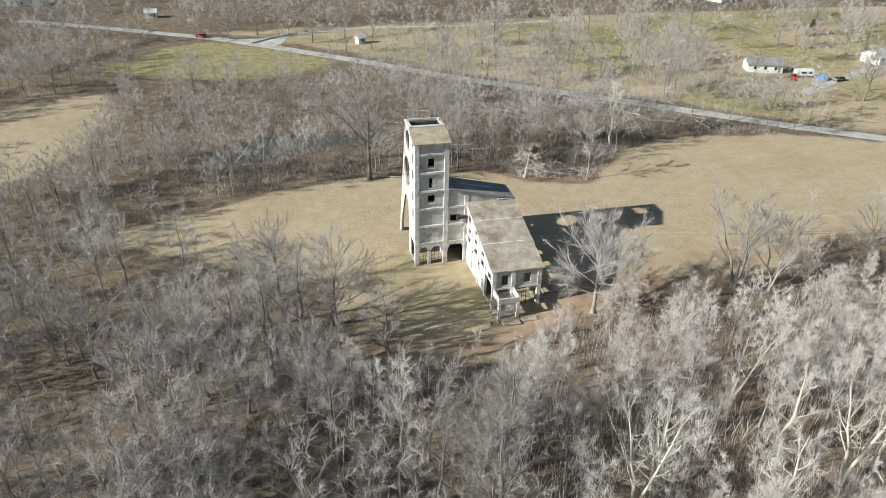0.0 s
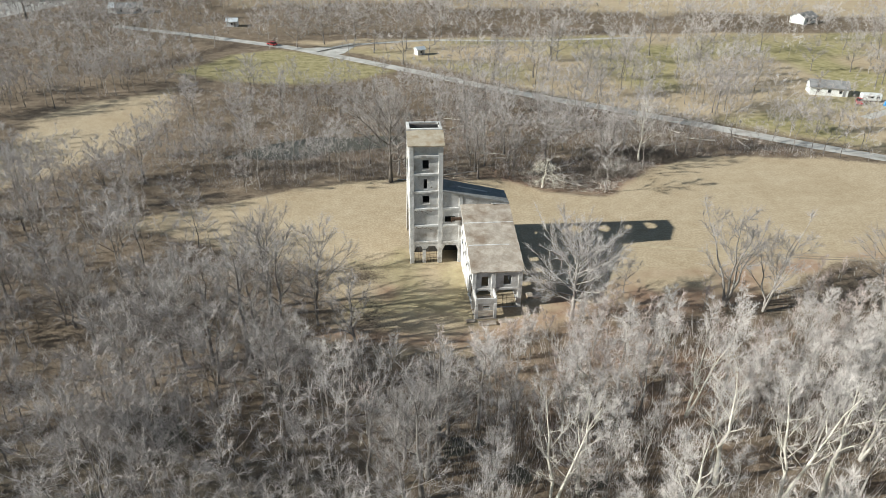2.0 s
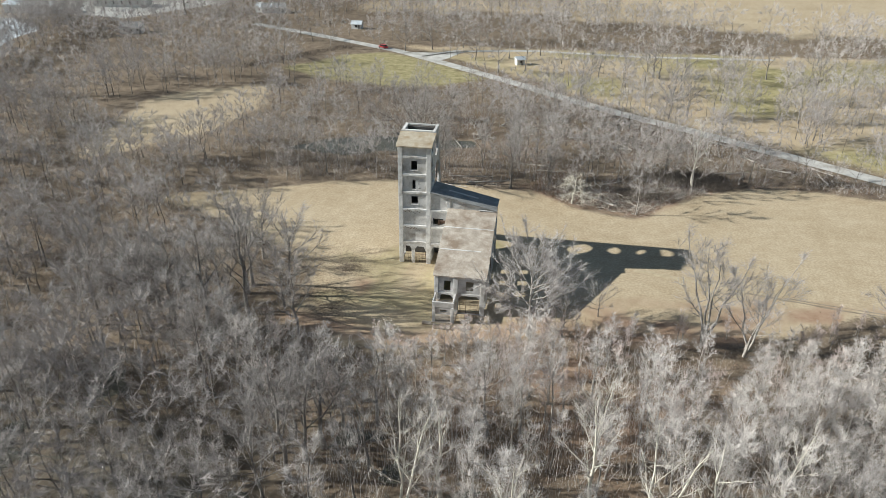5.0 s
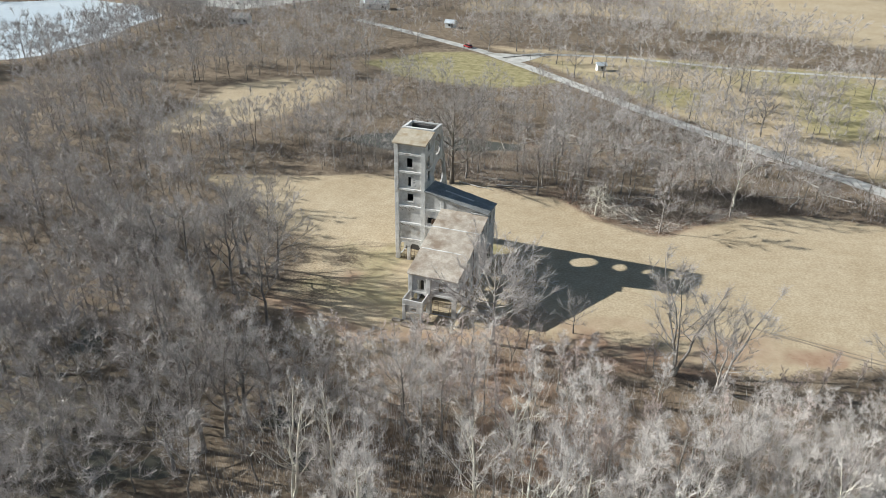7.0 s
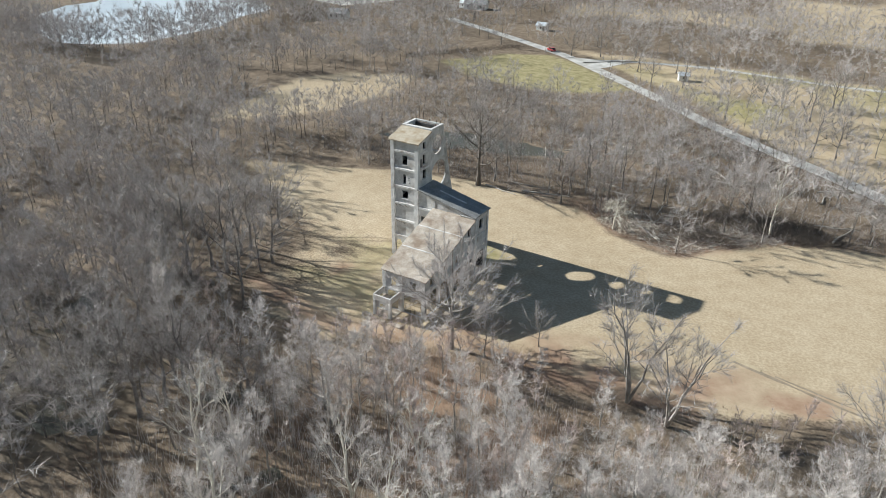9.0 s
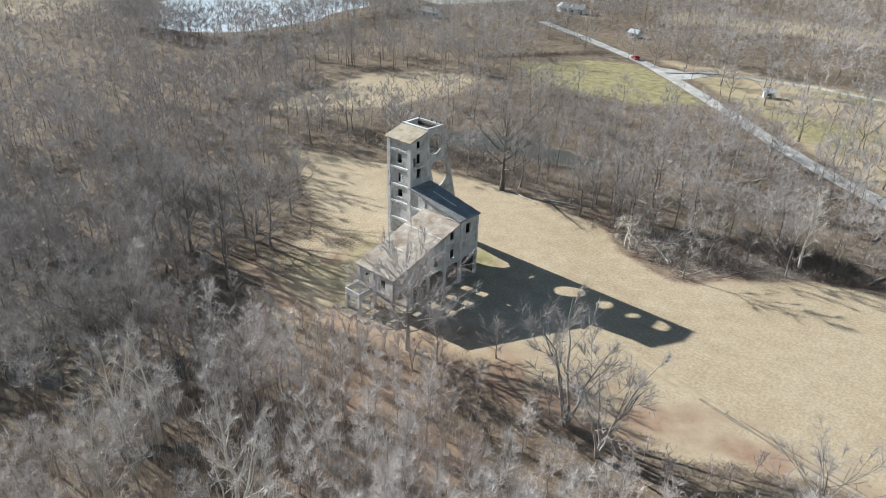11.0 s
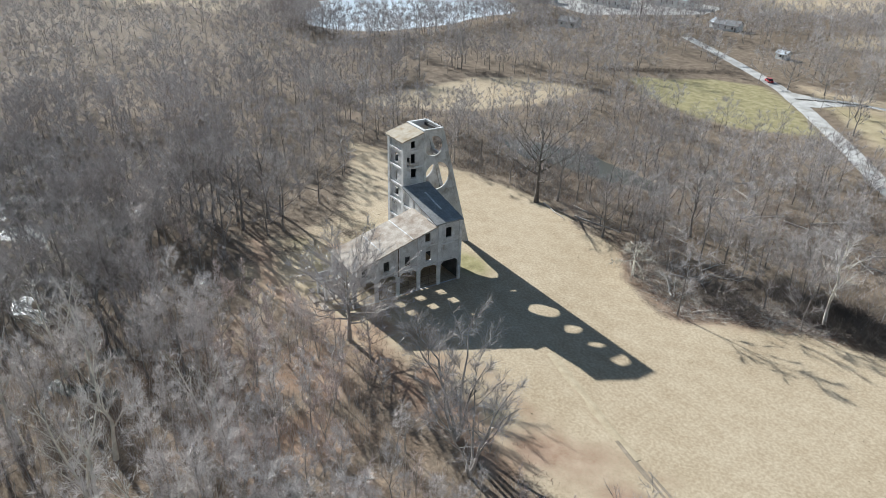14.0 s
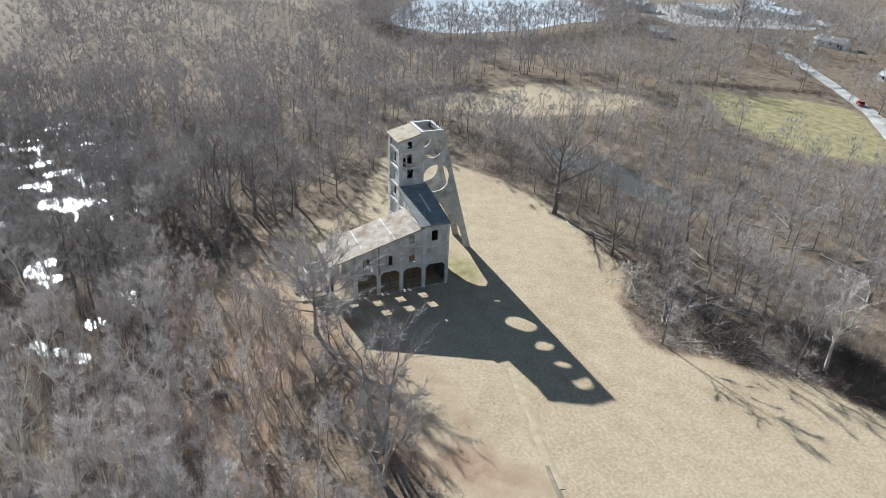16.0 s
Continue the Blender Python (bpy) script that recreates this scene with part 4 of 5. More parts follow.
# trees that can be told apart, standing round the clearing
for x, y, turn, size, lib, label in (
        (25.6, -20.9, 20, 1.1, LIGHT[0], "broad bare grey tree beside the wing of the ruin"),
        (53, -18.8, 0, 1.6, OPEN[0], "bare many-stemmed tree at the edge of the lawn"),
        (59, -20.8, 80, 1.35, OPEN[1], "spreading bare many-stemmed tree on the dry lawn"),
        (31, -20, 140, 0.55, BROAD[1], "small twiggy bare tree near the ruin"),
        (37, -13.2, 50, 0.45, BROAD[2], "low bare sapling on the lawn's edge"),
        (-2.6, 40.2, 0, 1.3, OAK, "large bare oak behind the tower"),
        (-54.7, -17.1, 120, 0.75, BROAD[0], "tall bare tree with upswept limbs in the west woods"),
        (-43.7, -29.7, 155, 0.86, VASE[1], "bare tree throwing a long shadow over the grass"),
        (-39.1, -30.7, 52, 0.75, VASE[2], "airy bare tree at the west edge of the grass"),
        (-34.6, -29.3, 202, 1.15, BROAD[3], "tall bare tree with upswept limbs in the west woods"),
        (-31.0, -28.4, 245, 1.09, VASE[0], "bare tree throwing a long shadow over the grass"),
        (-26.1, -26.9, 79, 1.15, VASE[1], "airy bare tree at the west edge of the grass"),
        (-16.1, -19.2, 46, 0.80, BROAD[2], "tall bare tree with upswept limbs in the west woods"),
        (-25.4, -22.4, 34, 0.92, VASE[3], "bare tree throwing a long shadow over the grass"),
        (-37.0, -23.0, 10, 0.86, VASE[0], "airy bare tree at the west edge of the grass"),
        (-16.5, -15.6, 205, 1.11, BROAD[1], "tall bare tree with upswept limbs in the west woods"),
        (-21.1, -22.6, 281, 1.08, VASE[2], "bare tree throwing a long shadow over the grass"),
        (-42.1, -21.4, 148, 0.92, VASE[3], "airy bare tree at the west edge of the grass"),
        (-50.2, -21.6, 30, 0.91, BROAD[0], "tall bare tree with upswept limbs in the west woods"),
        (-9.9, -29.6, 113, 0.92, VASE[1], "bare tree throwing a long shadow over the grass"),
        (40, -61, 0, 1.05, SYCAMORE[1], "pale-barked bare sycamore with forked stems"),
        (34, -57, 130, 1.0, SYCAMORE[2], "pale-barked bare sycamore in the thicket"),
        (46, -60, 230, 0.95, SYCAMORE[0], "pale-barked bare sycamore in the thicket"),
        (25, -67, 60, 1.0, SYCAMORE[0], "pale-barked bare sycamore in the thicket"),
        (13, -60, 10, 1.0, SYCAMORE[1], "pale-barked bare sycamore in the thicket"),
        (17, -57, 170, 0.9, SYCAMORE[2], "pale-barked bare sycamore in the thicket"),
        (54, -55, 300, 0.9, SYCAMORE[1], "pale-barked bare sycamore in the thicket"),
        (62, 50, 300, 0.95, SYCAMORE[0], "pale slender bare tree beside the brush pile"),
        (-38, 190, 0, 0.9, BROAD[0], "bare tree beside the gravel road"),
        (-27, 196, 90, 1.0, BROAD[1], "bare tree beside the gravel road"),
        (-14, 203, 190, 1.0, BROAD[2], "bare tree beside the gravel road"),
        (5.5, 158, 40, 0.75, VASE[0], "slim bare tree on the grass beside the shed"),
        (60, 145, 250, 0.9, VASE[1], "bare tree on the far lawn throwing a long shadow"),
        (65, 163, 20, 0.95, VASE[2], "bare tree on the far lawn throwing a long shadow"),
        (118, 143, 100, 0.85, OAK, "dark bare tree on the far lawn"),
        (-175, 257, 0, 1.5, OAK, "great dark bare oak beside the distant yard")):
    plant(lib, x, y, turn, size, label)
NAMED = np.array([(25.4, -20.8), (53, -20.5), (60, -20.5), (-1.9, 38.7), (40, -61), (34, -57), (13, -60), (-38, 190), (-27, 196), (-14, 203)])

# where trees may stand: a jittered grid thinned by the plan
rs = np.random.RandomState(11)


def scatter(x0, x1, y0, y1, step):
    a, b = np.meshgrid(np.arange(x0, x1, step), np.arange(y0, y1, step))
    return a.ravel() + rs.uniform(-0.48, 0.48, a.size) * step, b.ravel() + rs.uniform(-0.48, 0.48, a.size) * step


def keep_off(x, y, margin=1.5):
    """True where no lawn, road, water or named tree is in the way."""
    ok = np.ones(x.shape, bool)
    for ring, m in ((CLEARING, margin), (NORTH_FIELD, 2), (WEST_FIELD, 2), (FAR_FIELD, 2), (POND, 1), (LAKE, 4)):
        hit, far = inside(x, y, ring)
        ok &= ~hit & (far > m * 0.7)
    for line in (ROAD, SPUR, LANE):
        ok &= off_line(x, y, line) > 4.5
    for nx_, ny_ in NAMED:
        ok &= np.hypot(x - nx_, y - ny_) > 3.0
    for hx, hy in HOUSES:
        ok &= np.hypot(x - hx, y - hy) > 11
    return ok


HOUSES = [(13, 175), (151, 108), (160, 98), (204, 113), (-132, 278), (-73, 239), (-175, 204), (-137, 275), (-207, 318), (-226, 280), (-258, 248), (-240, 336), (-190, 290), (217, 241)]
in_east = lambda x, y: inside(x, y, EAST_LAWN)[0]

# thicket in front, woods to the west, woods behind
x, y = scatter(-130, 135, -95, 132, 3.7)
ok = keep_off(x, y) & (y > -82) & ~((x > 92) & (y < 1.08 * (x - 92) - 34))
thick = np.where(y < -15, 0.74, np.where(x < -15, 0.38, 0.34))
thick = np.where(in_east(x, y), 0.2, thick)
thick = np.where((y > 30) & (y < 92) & (x > -5) & ~in_east(x, y), 0.36, thick)
thick = np.where((x > -46) & (x < -13) & (y > -34) & (y < 22), 0.24, thick)
strip = (x > -14) & (x < 80) & (y < -10) & (y > -45)
thick = np.where(strip, np.where(x > 12, 0.85, 0.5), thick)
thick = thick * np.clip(0.95 + 0.85 * swell(x, y, 13, 21), 0.12, 1.5)
thick = np.where((y < 30) & (x < -28) & (y > -40) & (swell(x, y, 11, 22) > 0.25), 0.2, thick)
ok &= rs.uniform(0, 1, x.shape) < thick
x, y, strip = x[ok], y[ok], strip[ok]
focus = np.minimum.reduce([np.hypot(x - 20, y + 42) * 0.9, np.hypot(x - 60, y + 32), np.hypot(x + 8, y + 20) * 1.1, np.hypot(x - 10, y - 52) * 1.35])
order = np.argsort(focus)
order = np.concatenate([order[strip[order]], order[~strip[order]]])
near, rest = order[:245], order[245:]
for i in near:
    r = random.Random(int(i))
    front = y[i] < -18 and x[i] > (-32 if y[i] < -35 else -12)
    pick = SLENDER[r.randrange(6)] if r.random() < (0.8 if front else 0.5) else (SYCAMORE[r.randrange(3)] if front and r.random() < 0.3 else BROAD[r.randrange(4)])
    if y[i] > 20 or x[i] < (-32 if y[i] < -35 else -14):
        pick = (DULL + DULL + VASE)[r.randrange(12)] if y[i] > 20 else (VASE + BROAD)[r.randrange(8)]
    if x[i] < 12 and y[i] < -42:
        pick = (DULL + VASE + BROAD)[r.randrange(12)]
    size = r.uniform(0.65, 1.15) * (0.88 if pick in BROAD else 1.0)
    if strip[i]:
        tall = ((4.6 if x[i] > 21 else 2.4) + 0.42 * max(0.0, -18 - y[i])) * r.uniform(0.75, 1.15)
        if tall < 6 or r.random() < 0.42:
            plant(SAPLING[r.randrange(4)], x[i], y[i], r.uniform(0, 360), min(1.5, tall / 5.6), "thin reddish-grey bare sapling at the wood's edge", "sapling", "saplings")
        else:
            plant(SLENDER[r.randrange(6)], x[i], y[i], r.uniform(0, 360), tall / 14, "young bare grey-brown tree in the thicket")
        continue
    plant(pick, x[i], y[i], r.uniform(0, 360), size, "slender pale-grey bare tree in the thicket" if pick in SLENDER else "bare grey-brown tree with upswept limbs in the woods", lean=(r.uniform(-4, 4), r.uniform(-4, 4)))


def woods(name, label, xs, ys, shapes, mats, sizes):
    """Trees nobody could count, joined into one mesh: real trunks, limbs and twigs."""
    V, Q, TR, n = [], [], [], 0
    qi, ti = [], []
    for k, (px, py) in enumerate(zip(xs, ys)):
        (tv, tq), (cv, cq, ct) = shapes[rs.randint(len(shapes))]
        a, s = rs.uniform(0, 6.283), rs.uniform(*sizes)
        s *= 0.78 if -70 < px < 20 and 48 < py < 140 else 1.0
        c, d = math.cos(a) * s, math.sin(a) * s
        m = np.array([[c, -d, 0], [d, c, 0], [0, 0, s * rs.uniform(0.85, 1.15)]])
        v = np.concatenate([tv, cv]) @ m.T + np.array([px, py, 0])
        V.append(v)
        Q += [tq + n, cq + n + len(tv)]
        TR.append(ct + n + len(tv))
        n += len(v)
    Q, TR = np.concatenate(Q), np.concatenate(TR)
    me = mesh_of(name, np.concatenate(V), [Q, TR], mats, [0] * len(Q) + [1] * len(TR))
    return tagged(new(name, me), label, "woods", kind="stuff")


MID = [tree_shape(500 + i, 12.8, 4.2 + 0.7 * (i % 3), 11, 3, 32, sides=3, rise=0.85, first=0.24, thick=0.009, twig_r=0.018, twig_l=1.7, dome=i % 2 == 0) for i in range(6)]
SLIM = [tree_shape(560 + i, 13.2, 3.2, 11, 3, 28, sides=3, rise=1.35, first=0.26, thick=0.010, twig_r=0.017, twig_l=1.5) for i in range(5)]
FAR = [tree_shape(600 + i, 11.8, 5.6, 9, 2, 27, sides=3, rise=0.6, first=0.2, thick=0.008, twig_r=0.030, twig_l=2.1, dome=True) for i in range(5)]
back = y[rest] > 25
woods("woods", "bare grey-brown woods behind the clearing", x[rest][back], y[rest][back], MID, [WOODBARK, WOODTWIG], (0.45, 1.2))
west = ~back & (x[rest] < np.where(y[rest] < -35, 6, -12))
woods("woods", "dense bare brown-grey woods west of the clearing", x[rest][west], y[rest][west], MID, [WOODBARK, WOODTWIG], (0.45, 1.2))
front = ~back & ~west
woods("woods", "pale bare woods south of the clearing", x[rest][front], y[rest][front], SLIM + MID[1::2], [BARK, TWIG], (0.75, 1.1))
x, y = scatter(-400, 310, -170, 540, 8.3)
ok = keep_off(x, y) & ~((x > -131) & (x < 136) & (y > -96) & (y < 133))
ok &= (y > -92 + 0.11 * (x + 22)) & ~((x > 92) & (y < 1.08 * (x - 92) - 34))
ok &= (y < 560 - 0.4 * np.abs(x)) & (np.hypot(x, y) < 450) & ~((x > 220) & (y < 90)) & ~((x < -170) & (y < -90))
dens = np.where(in_east(x, y), 0.24, 0.82) * np.clip(0.8 + 0.8 * swell(x, y, 45, 23) + 0.5 * swell(x, y, 19, 27), 0.1, 1.15)
ok &= rs.uniform(0, 1, x.shape) < dens
woods("woods", "hazy bare woods in the distance", x[ok], y[ok], FAR, [WOODBARK, WOODTWIG], (0.6, 1.35))


# large open-grown trees spread over the far lawns, each with its own long shadow
LAWNTREE = [tree_meshes("lawn_tree", tree_shape(650 + i, 14.5, 5.8, 14, 5, 24, sides=5, rise=0.8, first=0.24, thick=0.015, twig_r=0.024, twig_l=1.7, dome=i < 3), WOODBARK, WOODTWIG) for i in range(5)]
x, y = scatter(-20, 250, 52, 205, 15.5)
ok = keep_off(x, y) & in_east(x, y) & (off_line(x, y, ROAD) > 6) & (rs.uniform(0, 1, x.shape) < np.clip(0.62 + 0.5 * swell(x, y, 40, 29), 0.1, 0.95))
for i in np.nonzero(ok)[0]:
    r = random.Random(int(i) + 4000)
    plant(LAWNTREE[r.randrange(5)], x[i], y[i], r.uniform(0, 360), r.uniform(0.65, 1.15), "bare open-grown tree standing on the far lawn", group="trees on the far lawn", lean=(r.uniform(-3, 3), r.uniform(-3, 3)))


# a belt of taller trees along the lake, and the woods going on to the south
x, y = scatter(-255, -188, 66, 232, 4.6)
hit, far = inside(x, y, LAKE)
ok = ~hit & (far > 2) & (far < 22) & (rs.uniform(0, 1, x.shape) < 0.7)
woods("woods", "line of bare trees along the lake shore", x[ok], y[ok], FAR, [WOODBARK, WOODTWIG], (0.9, 1.35))
x, y = scatter(-150, 180, -160, -82, 15)
ok = ~((x > 92) & (y > -94)) & (rs.uniform(0, 1, x.shape) < 0.8)
woods("woods", "bare woods going on to the south", x[ok], y[ok], FAR, [WOODBARK, WOODTWIG], (0.8, 1.1))

# ---- undergrowth, brush, fallen wood ----
def thicket(name, label, xs, ys, per, tall, wide, radius, mat, category="undergrowth", lie=0.3):
    """Many small clumps of stalks, joined."""
    k = len(xs) * per
    root = np.stack([np.repeat(xs, per), np.repeat(ys, per), np.zeros(k)], 1)
    root[:, :2] += rs.normal(0, wide, (k, 2))
    d = rs.normal(0, 1, (k, 3)) * [1, 1, 0.3] + [0, 0, 1 / max(lie, 0.05) * 0.5]
    d[:, 2] = np.abs(d[:, 2])
    d *= (tall * rs.uniform(0.4, 1.2, k) / np.linalg.norm(d, axis=1))[:, None]
    v, t = slivers(root, root + d, np.full(k, radius) * rs.uniform(0.6, 1.3, k))
    return tagged(new(name, mesh_of(name, v, [t], [mat])), label, category, kind="stuff")


x, y = scatter(-100, 110, -85, 125, 2.6)
ok = keep_off(x, y, 0.4) & (rs.uniform(0, 1, x.shape) < np.clip(0.5 + 0.6 * swell(x, y, 10, 31), 0.05, 0.9) * np.where(in_east(x, y), 0.2, 1))
thicket("undergrowth", "low twiggy undergrowth in the woods", x[ok], y[ok], 9, 1.5, 0.6, 0.022, TWIG)
x, y = scatter(-60, 120, 38, 66, 1.5)
ok = keep_off(x, y, 0.6) & (swell(x, y, 7, 37) > -0.12)
thicket("dark_brush", "dark brushy undergrowth along the far wood's edge", x[ok], y[ok], 12, 1.9, 0.6, 0.02, DARKTWIG, "brush", 0.8)
x, y = scatter(-45, 112, 40, 112, 1.7)
ok = keep_off(x, y, 1.0) & (swell(x, y, 8, 71) > -0.25) & ~in_east(x, y)
thicket("undergrowth", "brown brushy saplings under the trees behind the clearing", x[ok], y[ok], 9, 2.6, 0.7, 0.02, WOODTWIG, "undergrowth", 0.25)
x, y = scatter(-20, 105, 40, 100, 1.6)
ok = keep_off(x, y, 0.6) & (swell(x, y, 9, 73) > 0.1) & ~in_east(x, y)
thicket("brambles", "russet brambles on the floor of the woods", x[ok], y[ok], 8, 1.0, 0.6, 0.02, REDBRUSH)
x, y = scatter(-96, -60, 136, 204, 1.3)
ok = (off_line(x, y, [(-94, 150), (-80, 172), (-64, 196)]) < 3.5) & (off_line(x, y, ROAD) > 5)
thicket("dark_brush", "dark hedge of brush along the far field", x[ok], y[ok], 10, 2.4, 0.6, 0.03, DARKTWIG, "brush", 0.5)
x, y = scatter(-112, -16, -60, 128, 1.9)
ok = keep_off(x, y, 0.6) & (swell(x, y, 9, 41) + 0.4 * swell(x, y, 4, 42) > 0.1)
thicket("dark_brush", "dark brushy undergrowth in the west woods", x[ok], y[ok], 12, 2.0, 0.7, 0.02, DARKTWIG, "brush", 0.7)
x, y = scatter(4, 80, -80, -26, 2.2)
ok = keep_off(x, y, 1.0) & (swell(x, y, 8, 43) > -0.35) & ~((y > -38) & (x < 18))
thicket("stems", "thin pale upright stems crowding the thicket", x[ok], y[ok], 11, 5.4, 0.9, 0.026, TWIG, "saplings", 0.11)
x, y = scatter(-34, 80, -80, -20, 2.0)
ok = keep_off(x, y, 0.6) & (swell(x, y, 6, 44) > 0.0)
thicket("brambles", "russet brambles on the floor of the thicket", x[ok], y[ok], 9, 1.4, 0.6, 0.018, REDBRUSH)
x, y = scatter(-16, 66, -24, -12, 1.0)
ok = (inside(x, y, CLEARING)[1] < 4.0) & (swell(x, y, 6, 33) > -0.1) & ((x > 17) | (y < -21))
thicket("brambles", "reddish brambles along the lawn's edge", x[ok], y[ok], 7, 0.9, 0.4, 0.02, REDBRUSH)
x, y = scatter(20, 68, 27, 52, 0.9)
ok = ~inside(x, y, CLEARING)[0] & (inside(x, y, CLEARING)[1] < 6.0)
thicket("brambles", "russet brambles round the brush pile", x[ok], y[ok], 8, 1.0, 0.45, 0.02, REDBRUSH)
x, y = scatter(46, 78, 42, 62, 0.8)
ok = ~inside(x, y, CLEARING)[0] & (np.hypot((x - 62) / 13, (y - 53.5) / 5) < 1) & (swell(x, y, 3.5, 61) > -0.45)
x, y = np.concatenate([x[ok], rs.normal(49, 4.5, 60)]), np.concatenate([y[ok], rs.normal(42, 3.2, 60)])
ok = ~inside(x, y, CLEARING)[0]
thicket("dark_brush", "dark heap of cut brush at the wood's edge", x[ok], y[ok], 44, 3.1, 0.6, 0.028, DARKTWIG, "brush", 0.9)
x, y = scatter(30, 66, 30, 52, 0.75)
ok = ~inside(x, y, CLEARING)[0] & (inside(x, y, CLEARING)[1] < 9.0) & (inside(x, y, CLEARING)[1] > 1.0)
thicket("brush_pile", "tangle of bleached cut branches along the wood's edge", x[ok], y[ok], 4, 2.8, 0.5, 0.03, DEAD, "brush", 4.0)
x, y = scatter(-20, 120, -10, 48, 3.0)
ok = inside(x, y, CLEARING)[0] & (rs.uniform(0, 1, x.shape) < 0.16)
thicket("grass_tufts", "scattered dry grass tufts on the lawn", x[ok], y[ok], 6, 0.28, 0.12, 0.03, DRYGRASS, "grass", 0.7)


def fallen_log(x, y, turn, length, radius, label="fallen bleached tree trunk on the wood's edge", twigs=14, seed=0):
    """A fallen trunk with stubs of limbs; it lies on the ground."""
    r = np.random.RandomState(seed)
    ob = tagged(new("fallen_log"), label, "log", "fallen logs")
    u = np.linspace(0, 1, 6)
    line = np.stack([length * u, r.normal(0, 0.12, 6), radius * (1 - 0.55 * u) + 0.05 * r.uniform(0, 1, 6)], 1)
    v, q = tube(line, radius * (1 - 0.7 * u), 6)
    t = new("trunk", mesh_of("fallen_trunk", v, [q], [DEAD], smooth=True))
    t.parent = ob
    for k in range(max(4, twigs // 3)):
        f = r.uniform(0.35, 1)
        root = np.array([length * f, 0, radius * 0.5])
        d = np.array([r.uniform(0.3, 1), r.normal(0, 0.7), r.uniform(0.05, 0.6)]) * r.uniform(1.0, 3.0)
        v, q = tube([root, root + d * 0.55 + r.normal(0, 0.1, 3) * [1, 1, 0.3], root + d], [0.07, 0.05, 0.015], 4)
        b = new("limb", mesh_of("fallen_limb", v, [q], [DEAD]))
        b.parent = ob
    ob.matrix_basis = pose(x, y, 0, 0, 0, turn)
    return ob


rl = random.Random(77)
for i in range(60):
    heap = i < 26
    lx, ly = (rl.uniform(34, 62), rl.uniform(33, 50)) if heap else (rl.uniform(-5, 100), rl.uniform(46, 92))
    hit, far = inside(np.array([lx]), np.array([ly]), CLEARING)
    if hit[0] or far[0] < 3:
        continue
    if heap:
        fallen_log(lx, ly, rl.uniform(20, 160), rl.uniform(4, 8), rl.uniform(0.1, 0.2), seed=i)
    else:
        fallen_log(lx, ly, rl.uniform(0, 180), rl.uniform(5, 11), rl.uniform(0.12, 0.24), "grey fallen tree on the woodland floor", 10, i)
fallen_log(8, 42.5, 15, 12, 0.22, "long fallen trunk along the far edge of the lawn", 8, 91)
fallen_log(-1, 41, -8, 9, 0.2, "fallen trunk along the far edge of the lawn", 8, 92)
weeper = tree_meshes("toppled", tree_shape(700, 7.5, 4.2, 16, 5, 6, rise=0.35, first=0.35, droop=0.55, thick=0.03, twig_l=1.6, twig_r=0.04), PALE, PALE)
plant(weeper, 33, 34.6, -60, 0.95, "toppled bleached tree with drooping dead branches", "dead_tree", "dead trees", (0, 12))


# ---- houses, sheds, car ----
def house(x, y, turn, w, d, h, rise, wall, roof, label, windows=3, name="house", category="house"):
    """A gabled building: walls, two roof slopes, windows with frames, a door."""
    ob = tagged(new(name), label, category)
    bm = bmesh.new()
    ring = [(-d / 2, 0), (d / 2, 0), (d / 2, h), (0, h + rise), (-d / 2, h)]
    a = [bm.verts.new((-w / 2, p, z)) for p, z in ring]
    b = [bm.verts.new((w / 2, p, z)) for p, z in ring]
    bm.faces.new(a[::-1])
    bm.faces.new(b)
    for i in range(5):
        if i != 2 and i != 3:
            bm.faces.new((a[i], a[(i + 1) % 5], b[(i + 1) % 5], b[i]))
    part("wall", bm, wall, ob)
    for s in (-1, 1):
        bm = bmesh.new()
        lo = [(-w / 2 - 0.4, s * (d / 2 + 0.5), h - 0.5 * rise / (d / 2)), (w / 2 + 0.4, s * (d / 2 + 0.5), h - 0.5 * rise / (d / 2)), (w / 2 + 0.4, 0, h + rise), (-w / 2 - 0.4, 0, h + rise)]
        u = [bm.verts.new((p, q, z + 0.03)) for p, q, z in lo]
        v = [bm.verts.new((p, q, z + 0.2)) for p, q, z in lo]
        bm.faces.new(u[::-1])
        bm.faces.new(v)
        for i in range(4):
            bm.faces.new((u[i], u[(i + 1) % 4], v[(i + 1) % 4], v[i]))
        bmesh.ops.recalc_face_normals(bm, faces=bm.faces[:])
        part("roof", bm, roof, ob)
    for i in range(windows):
        px = -w / 2 + w * (i + 0.7) / (windows + 0.4)
        for s in (-1, 1):
            f = part("window", box(px - 0.55, px + 0.55, s * (d / 2 + 0.03) - 0.05, s * (d / 2 + 0.03) + 0.05, h * 0.35, h * 0.8, 0.01), TRIM, ob)
            part("pane", box(px - 0.45, px + 0.45, s * (d / 2 + 0.06) - 0.05, s * (d / 2 + 0.06) + 0.05, h * 0.39, h * 0.76, 0), GLASS, f)
    part("door", box(w / 2 - 1.6, w / 2 - 0.7, -d / 2 - 0.07, -d / 2 + 0.03, 0, 2.05, 0.01), SHINGLE, ob)
    ob.matrix_basis = pose(x, y, 0, 0, 0, turn)
    return ob


